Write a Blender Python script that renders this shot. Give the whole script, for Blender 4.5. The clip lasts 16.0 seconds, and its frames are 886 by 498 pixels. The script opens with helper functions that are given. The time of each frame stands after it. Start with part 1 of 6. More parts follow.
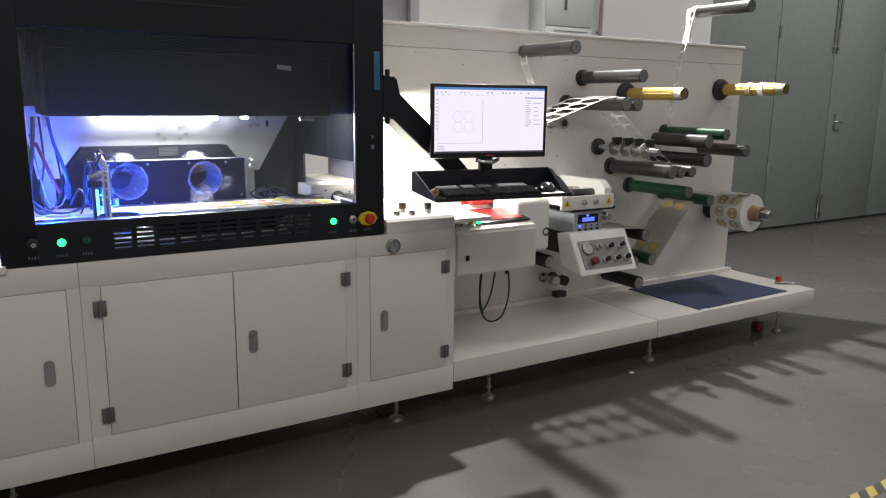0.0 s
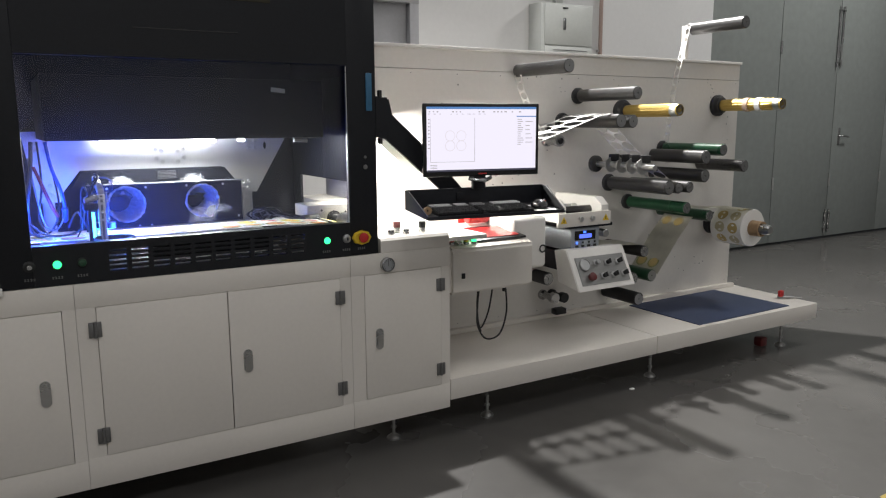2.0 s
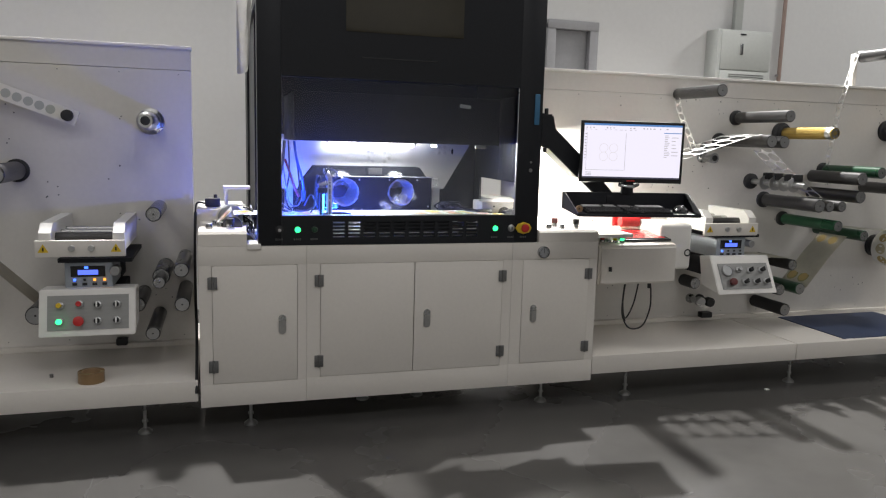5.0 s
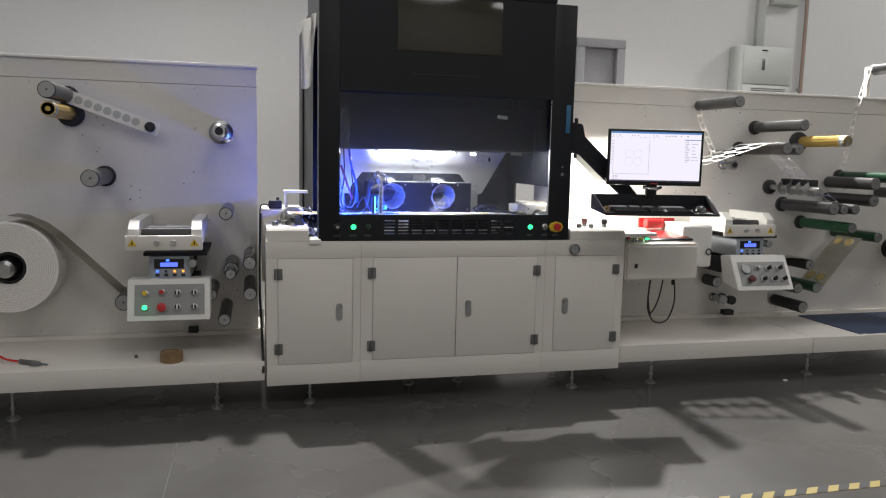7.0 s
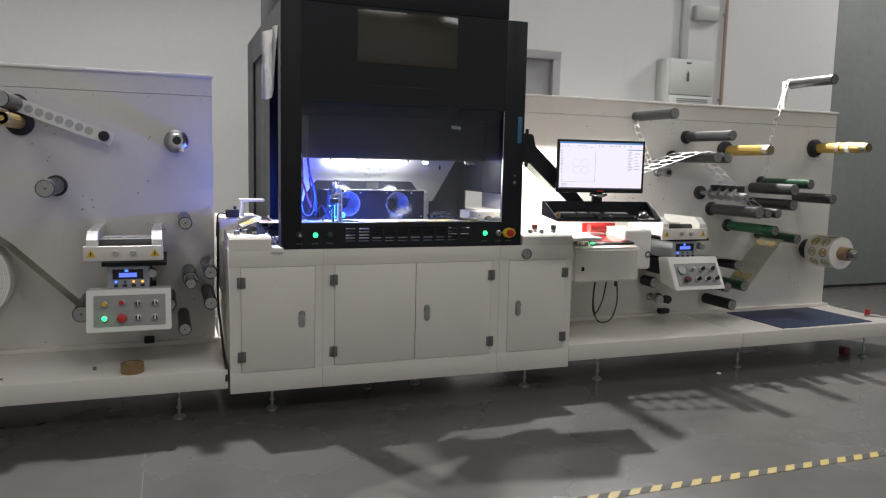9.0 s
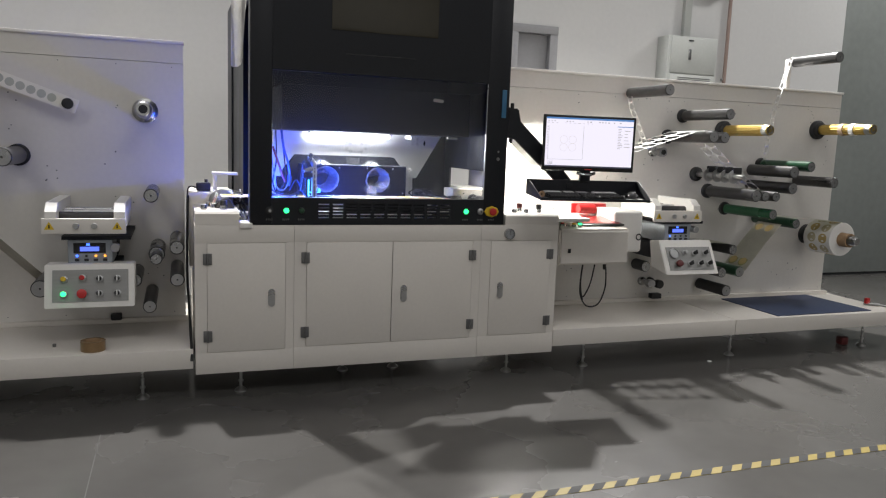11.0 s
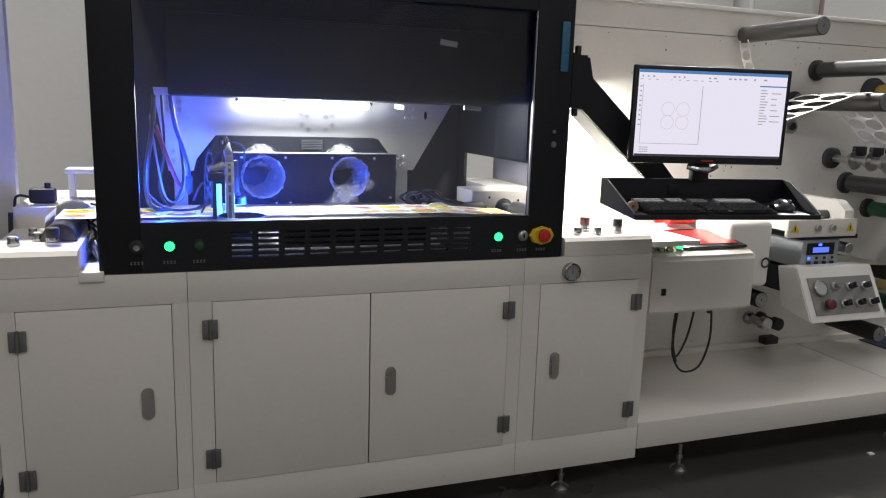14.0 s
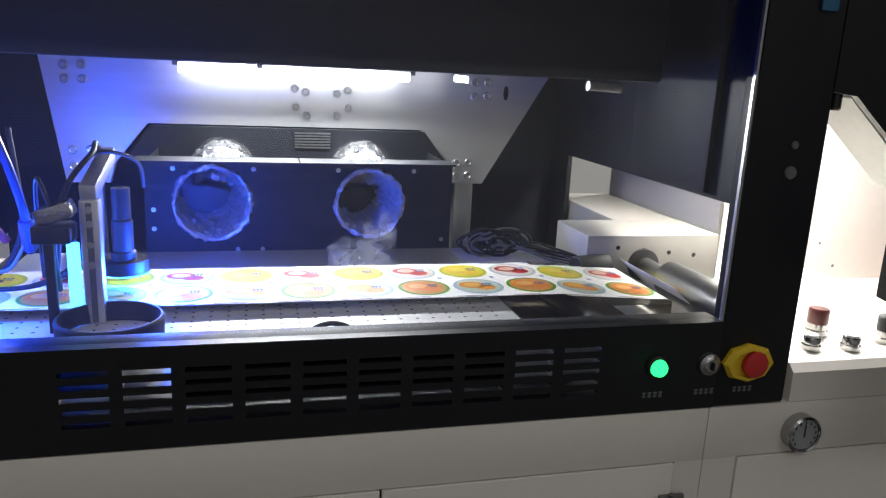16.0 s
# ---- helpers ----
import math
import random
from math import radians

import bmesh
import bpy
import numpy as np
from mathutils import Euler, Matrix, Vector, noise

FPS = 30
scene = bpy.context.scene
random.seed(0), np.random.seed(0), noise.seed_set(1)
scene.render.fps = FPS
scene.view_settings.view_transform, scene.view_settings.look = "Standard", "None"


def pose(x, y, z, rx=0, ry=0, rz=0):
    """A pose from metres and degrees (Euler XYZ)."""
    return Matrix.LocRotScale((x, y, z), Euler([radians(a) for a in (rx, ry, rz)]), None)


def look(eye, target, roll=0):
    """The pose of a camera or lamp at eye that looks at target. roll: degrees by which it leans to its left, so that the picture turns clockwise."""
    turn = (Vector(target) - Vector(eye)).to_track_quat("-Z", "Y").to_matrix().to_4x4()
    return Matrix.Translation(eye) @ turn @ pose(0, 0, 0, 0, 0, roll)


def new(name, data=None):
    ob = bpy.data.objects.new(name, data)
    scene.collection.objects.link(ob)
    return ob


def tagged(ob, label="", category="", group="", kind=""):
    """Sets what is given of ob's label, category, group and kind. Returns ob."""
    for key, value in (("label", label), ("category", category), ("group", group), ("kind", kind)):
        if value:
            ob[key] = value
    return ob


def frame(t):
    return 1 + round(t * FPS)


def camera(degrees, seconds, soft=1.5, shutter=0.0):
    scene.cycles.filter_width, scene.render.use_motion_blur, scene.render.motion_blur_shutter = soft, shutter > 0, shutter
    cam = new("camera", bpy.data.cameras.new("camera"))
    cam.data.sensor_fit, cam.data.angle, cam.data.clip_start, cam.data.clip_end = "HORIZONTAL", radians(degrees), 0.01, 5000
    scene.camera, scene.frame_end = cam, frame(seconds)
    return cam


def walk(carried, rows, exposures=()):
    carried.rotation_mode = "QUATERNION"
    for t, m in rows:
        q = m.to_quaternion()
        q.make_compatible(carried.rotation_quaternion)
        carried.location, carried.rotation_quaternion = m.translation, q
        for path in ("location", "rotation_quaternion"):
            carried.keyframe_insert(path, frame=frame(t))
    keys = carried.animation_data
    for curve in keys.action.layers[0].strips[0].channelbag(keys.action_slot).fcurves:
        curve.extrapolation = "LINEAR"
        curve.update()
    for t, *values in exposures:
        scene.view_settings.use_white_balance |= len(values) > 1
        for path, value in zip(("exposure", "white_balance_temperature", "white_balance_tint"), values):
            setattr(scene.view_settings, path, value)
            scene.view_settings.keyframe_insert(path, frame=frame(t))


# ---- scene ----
cam = camera(61.6, 16.0, 1.2)
PATH = [
    (0, (0.235, -2.731, 1.423), (1.265, -1.06, 1.037), 0.6),
    (0.5, (0.282, -2.751, 1.431), (1.331, -1.092, 1.045), 0.4),
    (1, (0.311, -2.767, 1.435), (1.362, -1.107, 1.061), 0.0),
    (1.5, (0.297, -2.772, 1.426), (1.347, -1.106, 1.076), -0.1),
    (2, (0.288, -2.789, 1.418), (1.296, -1.093, 1.085), -0.3),
    (2.5, (0.28, -2.797, 1.421), (1.203, -1.054, 1.091), -0.4),
    (3, (0.271, -2.808, 1.419), (1.098, -1.014, 1.109), -0.1),
    (3.5, (0.233, -2.944, 1.401), (0.973, -1.109, 1.114), 0.2),
    (4, (0.109, -3.147, 1.394), (0.789, -1.288, 1.105), 0.7),
    (4.5, (0.075, -3.3, 1.391), (0.692, -1.419, 1.109), 1.2),
    (5, (0.097, -3.461, 1.385), (0.664, -1.565, 1.094), 1.6),
    (7.3, (-0.111, -3.846, 1.318), (0.381, -1.923, 1.077), 1.3),
    (7.5, (-0.142, -3.852, 1.33), (0.37, -1.934, 1.086), 1.3),
    (8, (-0.264, -3.847, 1.34), (0.333, -1.954, 1.095), 1.1),
    (8.5, (-0.289, -3.872, 1.334), (0.369, -1.998, 1.102), 1.2),
    (9, (-0.293, -3.892, 1.348), (0.397, -2.028, 1.118), 1.3),
    (11.5, (-0.02, -3.679, 1.313), (0.652, -1.82, 1.009), 2.4),
    (12, (0.046, -3.42, 1.323), (0.739, -1.573, 0.992), 2.2),
    (12.5, (0.147, -3.102, 1.344), (0.846, -1.26, 1.003), 2.2),
    (13, (0.299, -2.799, 1.354), (0.991, -0.953, 1.021), 2.2),
    (13.5, (0.348, -2.438, 1.348), (1.067, -0.603, 1.006), 1.8),
    (14, (0.46, -2.12, 1.342), (1.122, -0.269, 0.974), 1.8),
    (14.5, (0.574, -1.8, 1.362), (1.186, 0.066, 0.986), 2.1),
    (15, (0.647, -1.449, 1.365), (1.203, 0.431, 0.971), 1.7),
    (15.5, (0.736, -1.176, 1.373), (1.243, 0.71, 0.943), 1.8),
    (16, (0.826, -0.918, 1.369), (1.315, 0.963, 0.897), 2.7),
]
walk(cam, [(t, look(eye, target, roll)) for t, eye, target, roll in PATH],
     [(0, 0.1), (13.0, 0.12), (14.5, -0.25), (15.5, -0.45), (16, -0.5)])

# ---- helpers of this scene ----
ORIGIN = {}


def thing(name, label, category, at=(0, 0, 0), group="", kind=""):
    """An Empty at the thing's base; its parts are given in world metres."""
    ob = new(name)
    ob.empty_display_size = 0.1
    ob.location = at
    ORIGIN[ob] = Vector(at)
    return tagged(ob, label, category, group, kind)


def finish(bm, name, material, smooth=35):
    me = bpy.data.meshes.new(name)
    bmesh.ops.recalc_face_normals(bm, faces=bm.faces)
    bm.to_mesh(me)
    bm.free()
    for m in material if isinstance(material, (list, tuple)) else [material]:
        me.materials.append(m)
    if smooth:
        for p in me.polygons:
            p.use_smooth = True
        me.set_sharp_from_angle(angle=radians(smooth))
    return me


def part(name, bm, material, parent=None, label="", smooth=35):
    """Links a bmesh, given in world metres, as one mesh object under a thing or a part."""
    off = ORIGIN.get(parent, Vector()) if parent else Vector()
    if parent:
        bmesh.ops.translate(bm, verts=bm.verts, vec=-off)
    ob = new(name, finish(bm, name, material, smooth))
    ob.parent = parent
    ORIGIN[ob] = off
    return tagged(ob, label)


def single(name, bm, material, label, category, at=None, group="", kind="", smooth=35):
    """A thing of one mesh."""
    if at is not None:
        bmesh.ops.translate(bm, verts=bm.verts, vec=-Vector(at))
    ob = new(name, finish(bm, name, material, smooth))
    if at is not None:
        ob.location = at
    ORIGIN[ob] = Vector(at or (0, 0, 0))
    return tagged(ob, label, category, group, kind)


def place(name, mesh, parent, at, turn=(0, 0, 0), label=""):
    """One more object on a shared mesh, at a place in world metres."""
    ob = new(name, mesh)
    ob.parent = parent
    off = ORIGIN.get(parent, Vector())
    ob.matrix_basis = pose(*(Vector(at) - off), *turn)
    ORIGIN[ob] = off
    return tagged(ob, label)


def box(bm, x0, x1, y0, y1, z0, z1, bevel=0.0, index=0, segments=2):
    vs = [bm.verts.new(p) for p in ((x0, y0, z0), (x1, y0, z0), (x1, y1, z0), (x0, y1, z0), (x0, y0, z1), (x1, y0, z1), (x1, y1, z1), (x0, y1, z1))]
    fs = [bm.faces.new([vs[i] for i in f]) for f in ((3, 2, 1, 0), (4, 5, 6, 7), (0, 1, 5, 4), (1, 2, 6, 5), (2, 3, 7, 6), (3, 0, 4, 7))]
    for f in fs:
        f.material_index = index
    if bevel:
        edges = list({e for f in fs for e in f.edges})
        out = bmesh.ops.bevel(bm, geom=edges, offset=bevel, segments=segments, affect="EDGES", profile=0.5)
        for f in out["faces"]:
            f.material_index = index
    return bm


def prism(bm, outline, axis, a, b, index=0):
    """A flat outline (pairs of the other two axes in x, y, z order) pushed from a to b along an axis."""
    def at(u, v, w):
        return {"x": (w, u, v), "y": (u, w, v), "z": (u, v, w)}[axis]
    lo = [bm.verts.new(at(u, v, a)) for u, v in outline]
    hi = [bm.verts.new(at(u, v, b)) for u, v in outline]
    n = len(outline)
    fs = [bm.faces.new(lo), bm.faces.new(hi)]
    for i in range(n):
        fs.append(bm.faces.new((lo[i], lo[(i + 1) % n], hi[(i + 1) % n], hi[i])))
    for f in fs:
        f.material_index = index
    return fs


def lathe(bm, p0, p1, profile, segments=24, index=0):
    """A turned body from p0 towards p1: profile is (metres along, radius)."""
    p0, p1 = Vector(p0), Vector(p1)
    d = (p1 - p0).normalized()
    u = d.orthogonal().normalized()
    v = d.cross(u)
    rings = []
    for along, r in profile:
        c = p0 + d * along
        if r <= 1e-6:
            rings.append([bm.verts.new(c)])
        else:
            rings.append([bm.verts.new(c + r * (math.cos(a) * u + math.sin(a) * v)) for a in (2 * math.pi * k / segments for k in range(segments))])
    for a, b in zip(rings, rings[1:]):
        for k in range(segments):
            k2 = (k + 1) % segments
            if len(a) == 1 and len(b) == 1:
                continue
            if len(a) == 1:
                f = bm.faces.new((a[0], b[k], b[k2]))
            elif len(b) == 1:
                f = bm.faces.new((a[k], a[k2], b[0]))
            else:
                f = bm.faces.new((a[k], a[k2], b[k2], b[k]))
            f.material_index = index
    return bm


def rod(bm, p0, p1, r, segments=16, bevel=0.0, index=0):
    n = (Vector(p1) - Vector(p0)).length
    b = min(bevel, n / 3, r / 2)
    prof = [(0, 0), (0, r - b), (b, r), (n - b, r), (n, r - b), (n, 0)] if b else [(0, 0), (0, r), (n, r), (n, 0)]
    return lathe(bm, p0, p1, prof, segments, index)


def tube(bm, points, r, segments=8, index=0, steps=6):
    """A hose along a smooth line through the points."""
    pts = [Vector(p) for p in points]
    line = []
    for i in range(len(pts) - 1):
        a, b, c, d = pts[max(i - 1, 0)], pts[i], pts[i + 1], pts[min(i + 2, len(pts) - 1)]
        for s in range(steps):
            t = s / steps
            line.append(0.5 * (2 * b + (c - a) * t + (2 * a - 5 * b + 4 * c - d) * t * t + (3 * b - a - 3 * c + d) * t ** 3))
    line.append(pts[-1])
    rings, u = [], None
    for i, p in enumerate(line):
        d = (line[min(i + 1, len(line) - 1)] - line[max(i - 1, 0)]).normalized()
        u = d.orthogonal().normalized() if u is None else (u - d * u.dot(d)).normalized()
        v = d.cross(u)
        rings.append([bm.verts.new(p + r * (math.cos(a) * u + math.sin(a) * v)) for a in (2 * math.pi * k / segments for k in range(segments))])
    for a, b in zip(rings, rings[1:]):
        for k in range(segments):
            bm.faces.new((a[k], a[(k + 1) % segments], b[(k + 1) % segments], b[k])).material_index = index
    for ring in (rings[0], rings[-1]):
        bm.faces.new(ring).material_index = index
    return bm


def disc(bm, c, r, normal="z", segments=20, index=0, rx=None):
    c = Vector(c)
    u, v = {"z": ((1, 0, 0), (0, 1, 0)), "y": ((1, 0, 0), (0, 0, 1)), "x": ((0, 1, 0), (0, 0, 1))}[normal]
    vs = [bm.verts.new(c + Vector(u) * (rx or r) * math.cos(2 * math.pi * k / segments) + Vector(v) * r * math.sin(2 * math.pi * k / segments)) for k in range(segments)]
    f = bm.faces.new(vs)
    f.material_index = index
    return bm


def ring_flat(bm, c, r0, r1, normal="z", segments=28, index=0):
    c = Vector(c)
    u, v = {"z": ((1, 0, 0), (0, 1, 0)), "y": ((1, 0, 0), (0, 0, 1))}[normal]
    u, v = Vector(u), Vector(v)
    a = [[bm.verts.new(c + r * (math.cos(2 * math.pi * k / segments) * u + math.sin(2 * math.pi * k / segments) * v)) for k in range(segments)] for r in (r0, r1)]
    for k in range(segments):
        k2 = (k + 1) % segments
        bm.faces.new((a[0][k], a[0][k2], a[1][k2], a[1][k])).material_index = index
    return bm


def turn_about(bm, at, degrees, axis="Z"):
    bmesh.ops.rotate(bm, verts=bm.verts, cent=Vector(at), matrix=Matrix.Rotation(radians(degrees), 3, axis))
    return bm


B = bmesh.new


# ---- world and lights ----
world = bpy.data.worlds.new("world")
scene.world = world
world.use_nodes = True
world.node_tree.nodes["Background"].inputs[0].default_value = (0.5, 0.53, 0.56, 1)
world.node_tree.nodes["Background"].inputs[1].default_value = 0.035


def area(name, at, target, sx, sy, watts, colour):
    data = bpy.data.lights.new(name, "AREA")
    data.shape, data.size, data.size_y, data.energy, data.color = "RECTANGLE", sx, sy, watts, colour
    ob = new(name, data)
    ob.matrix_basis = look(at, target)
    return ob


# two floodlights high on the back wall, and the lamp rows of the hall before the machine
area("flood_light", (-0.5, 2.05, 4.45), (-0.4, -2.2, 3.2), 0.12, 0.12, 490, (1.0, 0.985, 0.97))
area("flood_light", (3.92, 1.95, 4.45), (3.6, -2.3, 3.2), 0.12, 0.12, 620, (1.0, 0.985, 0.97))
for hx, watts in ((-3.5, 58), (1.5, 46), (6.5, 36)):
    area("hall_light", (hx, -5.2, 5.7), (hx, -3.6, 0), 2.4, 0.8, watts, (1.0, 0.985, 0.985))
# unseen extra lamp, added to brighten the floor and sheet doors on the right
area("hall_light", (8.8, 0.2, 5.7), (8.8, 0.2, 0), 0.8, 0.8, 190, (1.0, 0.985, 0.96))
# the tube lamp in the hood, the inspection lamp beside it and the blue camera light
area("tube_light", (0.922, 0.765, 1.330), (0.922, 0.44, 0.90), 0.49, 0.02, 13, (0.93, 0.97, 1.0))
area("inspection_light", (1.85, 0.47, 1.42), (1.95, 0.52, 0.9), 0.04, 0.26, 26, (1.0, 0.97, 0.9))
# the second blue light has no fixture; added for the wash on the left panel
for bx, by, bz, bw in ((0.68, 0.29, 1.030, 15.0), (0.41, 0.22, 1.10, 10.0)):
    data = bpy.data.lights.new("blue_light", "POINT")
    data.energy, data.color, data.shadow_soft_size = bw, (0.012, 0.075, 1.0), 0.02
    new("blue_light", data).location = (bx, by, bz)


# ---- materials ----
def material(name, colour, rough=0.5, metal=0.0, spec=0.5, var=0.08, scale=30.0, bump=0.0, bscale=200.0, big=1.5, coat=0.0, rvar=0.1, spread=0.0, emit=None, strength=0.0, stretch=(1, 1, 1)):
    """A surface with fine grain and large soft stains."""
    m = bpy.data.materials.new(name)
    m.use_nodes = True
    n, l = m.node_tree.nodes, m.node_tree.links
    b = n["Principled BSDF"]
    b.inputs["Roughness"].default_value, b.inputs["Metallic"].default_value = rough, metal
    b.inputs["Coat Weight"].default_value, b.inputs["Specular IOR Level"].default_value = coat, spec
    b.inputs["Base Color"].default_value = (*colour, 1)
    if emit:
        b.inputs["Emission Color"].default_value, b.inputs["Emission Strength"].default_value = (*emit, 1), strength
    co = n.new("ShaderNodeTexCoord")
    mp = n.new("ShaderNodeMapping")
    mp.inputs["Scale"].default_value = stretch
    l.new(co.outputs["Object"], mp.inputs["Vector"])
    if var:
        fine, wide = n.new("ShaderNodeTexNoise"), n.new("ShaderNodeTexNoise")
        fine.inputs["Scale"].default_value, wide.inputs["Scale"].default_value = scale, big
        fine.inputs["Detail"].default_value, wide.inputs["Detail"].default_value = 4, 5
        l.new(mp.outputs[0], fine.inputs["Vector"]), l.new(mp.outputs[0], wide.inputs["Vector"])
        add = n.new("ShaderNodeMath")
        add.operation = "ADD"
        l.new(fine.outputs["Fac"], add.inputs[0]), l.new(wide.outputs["Fac"], add.inputs[1])
        last = add.outputs[0]
        if spread:
            info = n.new("ShaderNodeObjectInfo")
            mul = n.new("ShaderNodeMath")
            mul.operation = "MULTIPLY_ADD"
            mul.inputs[1].default_value = spread
            l.new(info.outputs["Random"], mul.inputs[0]), l.new(last, mul.inputs[2])
            last = mul.outputs[0]
        mr = n.new("ShaderNodeMapRange")
        mr.inputs["From Min"].default_value, mr.inputs["From Max"].default_value = 0.6, 1.4
        mr.inputs["To Min"].default_value, mr.inputs["To Max"].default_value = 1 - var, 1 + var
        l.new(last, mr.inputs["Value"])
        mix = n.new("ShaderNodeVectorMath")
        mix.operation = "SCALE"
        mix.inputs[0].default_value = colour
        l.new(mr.outputs[0], mix.inputs["Scale"])
        l.new(mix.outputs[0], b.inputs["Base Color"])
        rr = n.new("ShaderNodeMapRange")
        rr.inputs["From Min"].default_value, rr.inputs["From Max"].default_value = 0.3, 0.7
        rr.inputs["To Min"].default_value, rr.inputs["To Max"].default_value = max(rough - rvar, 0.02), min(rough + rvar, 1)
        l.new(wide.outputs["Fac"], rr.inputs["Value"])
        l.new(rr.outputs[0], b.inputs["Roughness"])
    if bump:
        tex, bp = n.new("ShaderNodeTexNoise"), n.new("ShaderNodeBump")
        tex.inputs["Scale"].default_value = bscale
        l.new(mp.outputs[0], tex.inputs["Vector"])
        bp.inputs["Strength"].default_value, bp.inputs["Distance"].default_value = bump, 0.002
        l.new(tex.outputs["Fac"], bp.inputs["Height"])
        l.new(bp.outputs[0], b.inputs["Normal"])
    return m


def glow(name, colour, strength):
    m = bpy.data.materials.new(name)
    m.use_nodes = True
    n, l = m.node_tree.nodes, m.node_tree.links
    e = n.new("ShaderNodeEmission")
    e.inputs[0].default_value, e.inputs[1].default_value = (*colour, 1), strength
    l.new(e.outputs[0], n["Material Output"].inputs["Surface"])
    return m


CREAM = material("cream_powder_coat", (0.73, 0.69, 0.635), 0.42, var=0.03, scale=60, bump=0.05, bscale=500, big=2.5)
CREAM_EDGE = material("cream_edge_trim", (0.80, 0.78, 0.74), 0.38, var=0.03, scale=60, bump=0.04, bscale=500)
PANEL = material("light_grey_powder_coat", (0.70, 0.675, 0.635), 0.40, var=0.04, scale=40, bump=0.05, bscale=400, big=1.2)
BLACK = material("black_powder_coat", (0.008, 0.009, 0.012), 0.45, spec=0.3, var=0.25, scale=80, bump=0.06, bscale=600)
BLACK_GLOSS = material("black_gloss_plastic", (0.012, 0.012, 0.013), 0.22, var=0.2, scale=50)
BLACK_SATIN = material("black_painted_sheet", (0.009, 0.010, 0.014), 0.55, spec=0.3, var=0.25, scale=60, bump=0.05, bscale=500)
DARK_STEEL = material("dark_anodised_roller", (0.085, 0.083, 0.082), 0.33, 0.75, var=0.15, scale=120, stretch=(1, 0.05, 1))
STEEL = material("brushed_steel", (0.55, 0.55, 0.54), 0.3, 1.0, var=0.12, scale=150, stretch=(1, 0.1, 1))
ALU = material("brushed_aluminium_plate", (0.66, 0.66, 0.65), 0.42, 0.75, var=0.06, scale=90, stretch=(0.06, 1, 1), bump=0.05, bscale=90)
GREEN = material("green_rubber_roller", (0.012, 0.055, 0.025), 0.3, var=0.2, scale=80)
GOLD = material("gold_anodised_shaft", (0.62, 0.44, 0.13), 0.32, 0.9, var=0.12, scale=120, stretch=(1, 0.05, 1))
WHITE = material("white_paper", (0.82, 0.81, 0.78), 0.7, var=0.04, scale=80)
CARD = material("brown_cardboard", (0.34, 0.22, 0.12), 0.8, var=0.15, scale=60)
TAN = material("tan_tape", (0.52, 0.38, 0.26), 0.6, var=0.1, scale=60)
CHROME = material("satin_chrome", (0.42, 0.42, 0.42), 0.28, 1.0, var=0.1, scale=90)
HINGE = material("grey_cast_metal", (0.20, 0.20, 0.20), 0.4, 0.8, var=0.15, scale=120)
RUBBER = material("black_rubber", (0.018, 0.018, 0.019), 0.6, var=0.2, scale=90)
GREY_BLUE = material("grey_instrument_case", (0.34, 0.37, 0.40), 0.42, 0.3, var=0.08, scale=60)
FACE = material("grey_control_face", (0.30, 0.30, 0.29), 0.38, 0.6, var=0.1, scale=120, stretch=(0.1, 1, 1))
RED = material("red_plastic", (0.50, 0.02, 0.02), 0.35, var=0.12, scale=60)
YELLOW = material("yellow_plastic", (0.68, 0.46, 0.02), 0.4, var=0.1, scale=60)
BLUE_MAT = material("dark_blue_rubber_mat", (0.022, 0.04, 0.10), 0.55, var=0.2, scale=40, bump=0.15, bscale=700)
BLUE_TAG = material("blue_plastic", (0.03, 0.13, 0.24), 0.4, var=0.15, scale=60)
CLOTH = material("white_cotton_cloth", (0.74, 0.73, 0.70), 0.9, var=0.08, scale=40, bump=0.3, bscale=800)
WALL = material("white_wall_paint", (0.60, 0.60, 0.595), 0.75, var=0.035, scale=25, bump=0.06, bscale=150, big=0.5)
SHEET = material("grey_green_door_sheet", (0.24, 0.26, 0.25), 0.38, 0.2, var=0.12, scale=12, big=0.8, bump=0.05, bscale=30)
DOOR_GREY = material("grey_door_paint", (0.26, 0.26, 0.27), 0.5, var=0.08, scale=30)
BOX_GREY = material("light_grey_box_paint", (0.44, 0.455, 0.435), 0.45, var=0.05, scale=40)
# unseen walls and roof, greyed so that they bounce less fill light
HALL_WALL = material("grey_low_bounce_wall", (0.32, 0.32, 0.315), 0.8, var=0.05, scale=6, big=0.4)
CEILING = material("grey_low_bounce_roof", (0.32, 0.32, 0.325), 0.8, var=0.05, scale=3)
FOIL_LINING = material("crinkled_foil_lining", (0.60, 0.60, 0.61), 0.36, 0.55, var=0.3, scale=140, bump=1.0, bscale=240)
# cream darkened in its colour for the dim light on the bearing block
CREAM_DIMMED = material("cream_dimmed_paint", (0.36, 0.35, 0.32), 0.45, var=0.08, scale=30)
GREY_CABLE = material("grey_cable_sheath", (0.16, 0.16, 0.165), 0.5, var=0.1, scale=60)
TABLE_ALU = material("matt_aluminium_table", (0.78, 0.79, 0.80), 0.45, 0.15, var=0.08, scale=40, stretch=(0.2, 1, 1))
BLACK_ROLLER = material("black_coated_roller", (0.030, 0.030, 0.032), 0.32, 0.2, var=0.15, scale=60)
FAINT_PRINT = material("faint_grey_print", (0.13, 0.13, 0.13), 0.6, var=0.25, scale=300)
FOIL = material("crinkled_foil", (0.42, 0.42, 0.43), 0.30, 0.95, var=0.15, scale=60, bump=1.0, bscale=110)
FLOOR = material("polished_concrete", (0.074, 0.071, 0.067), 0.24, var=0.09, scale=9, big=0.9, bump=0.04, bscale=60, rvar=0.09)
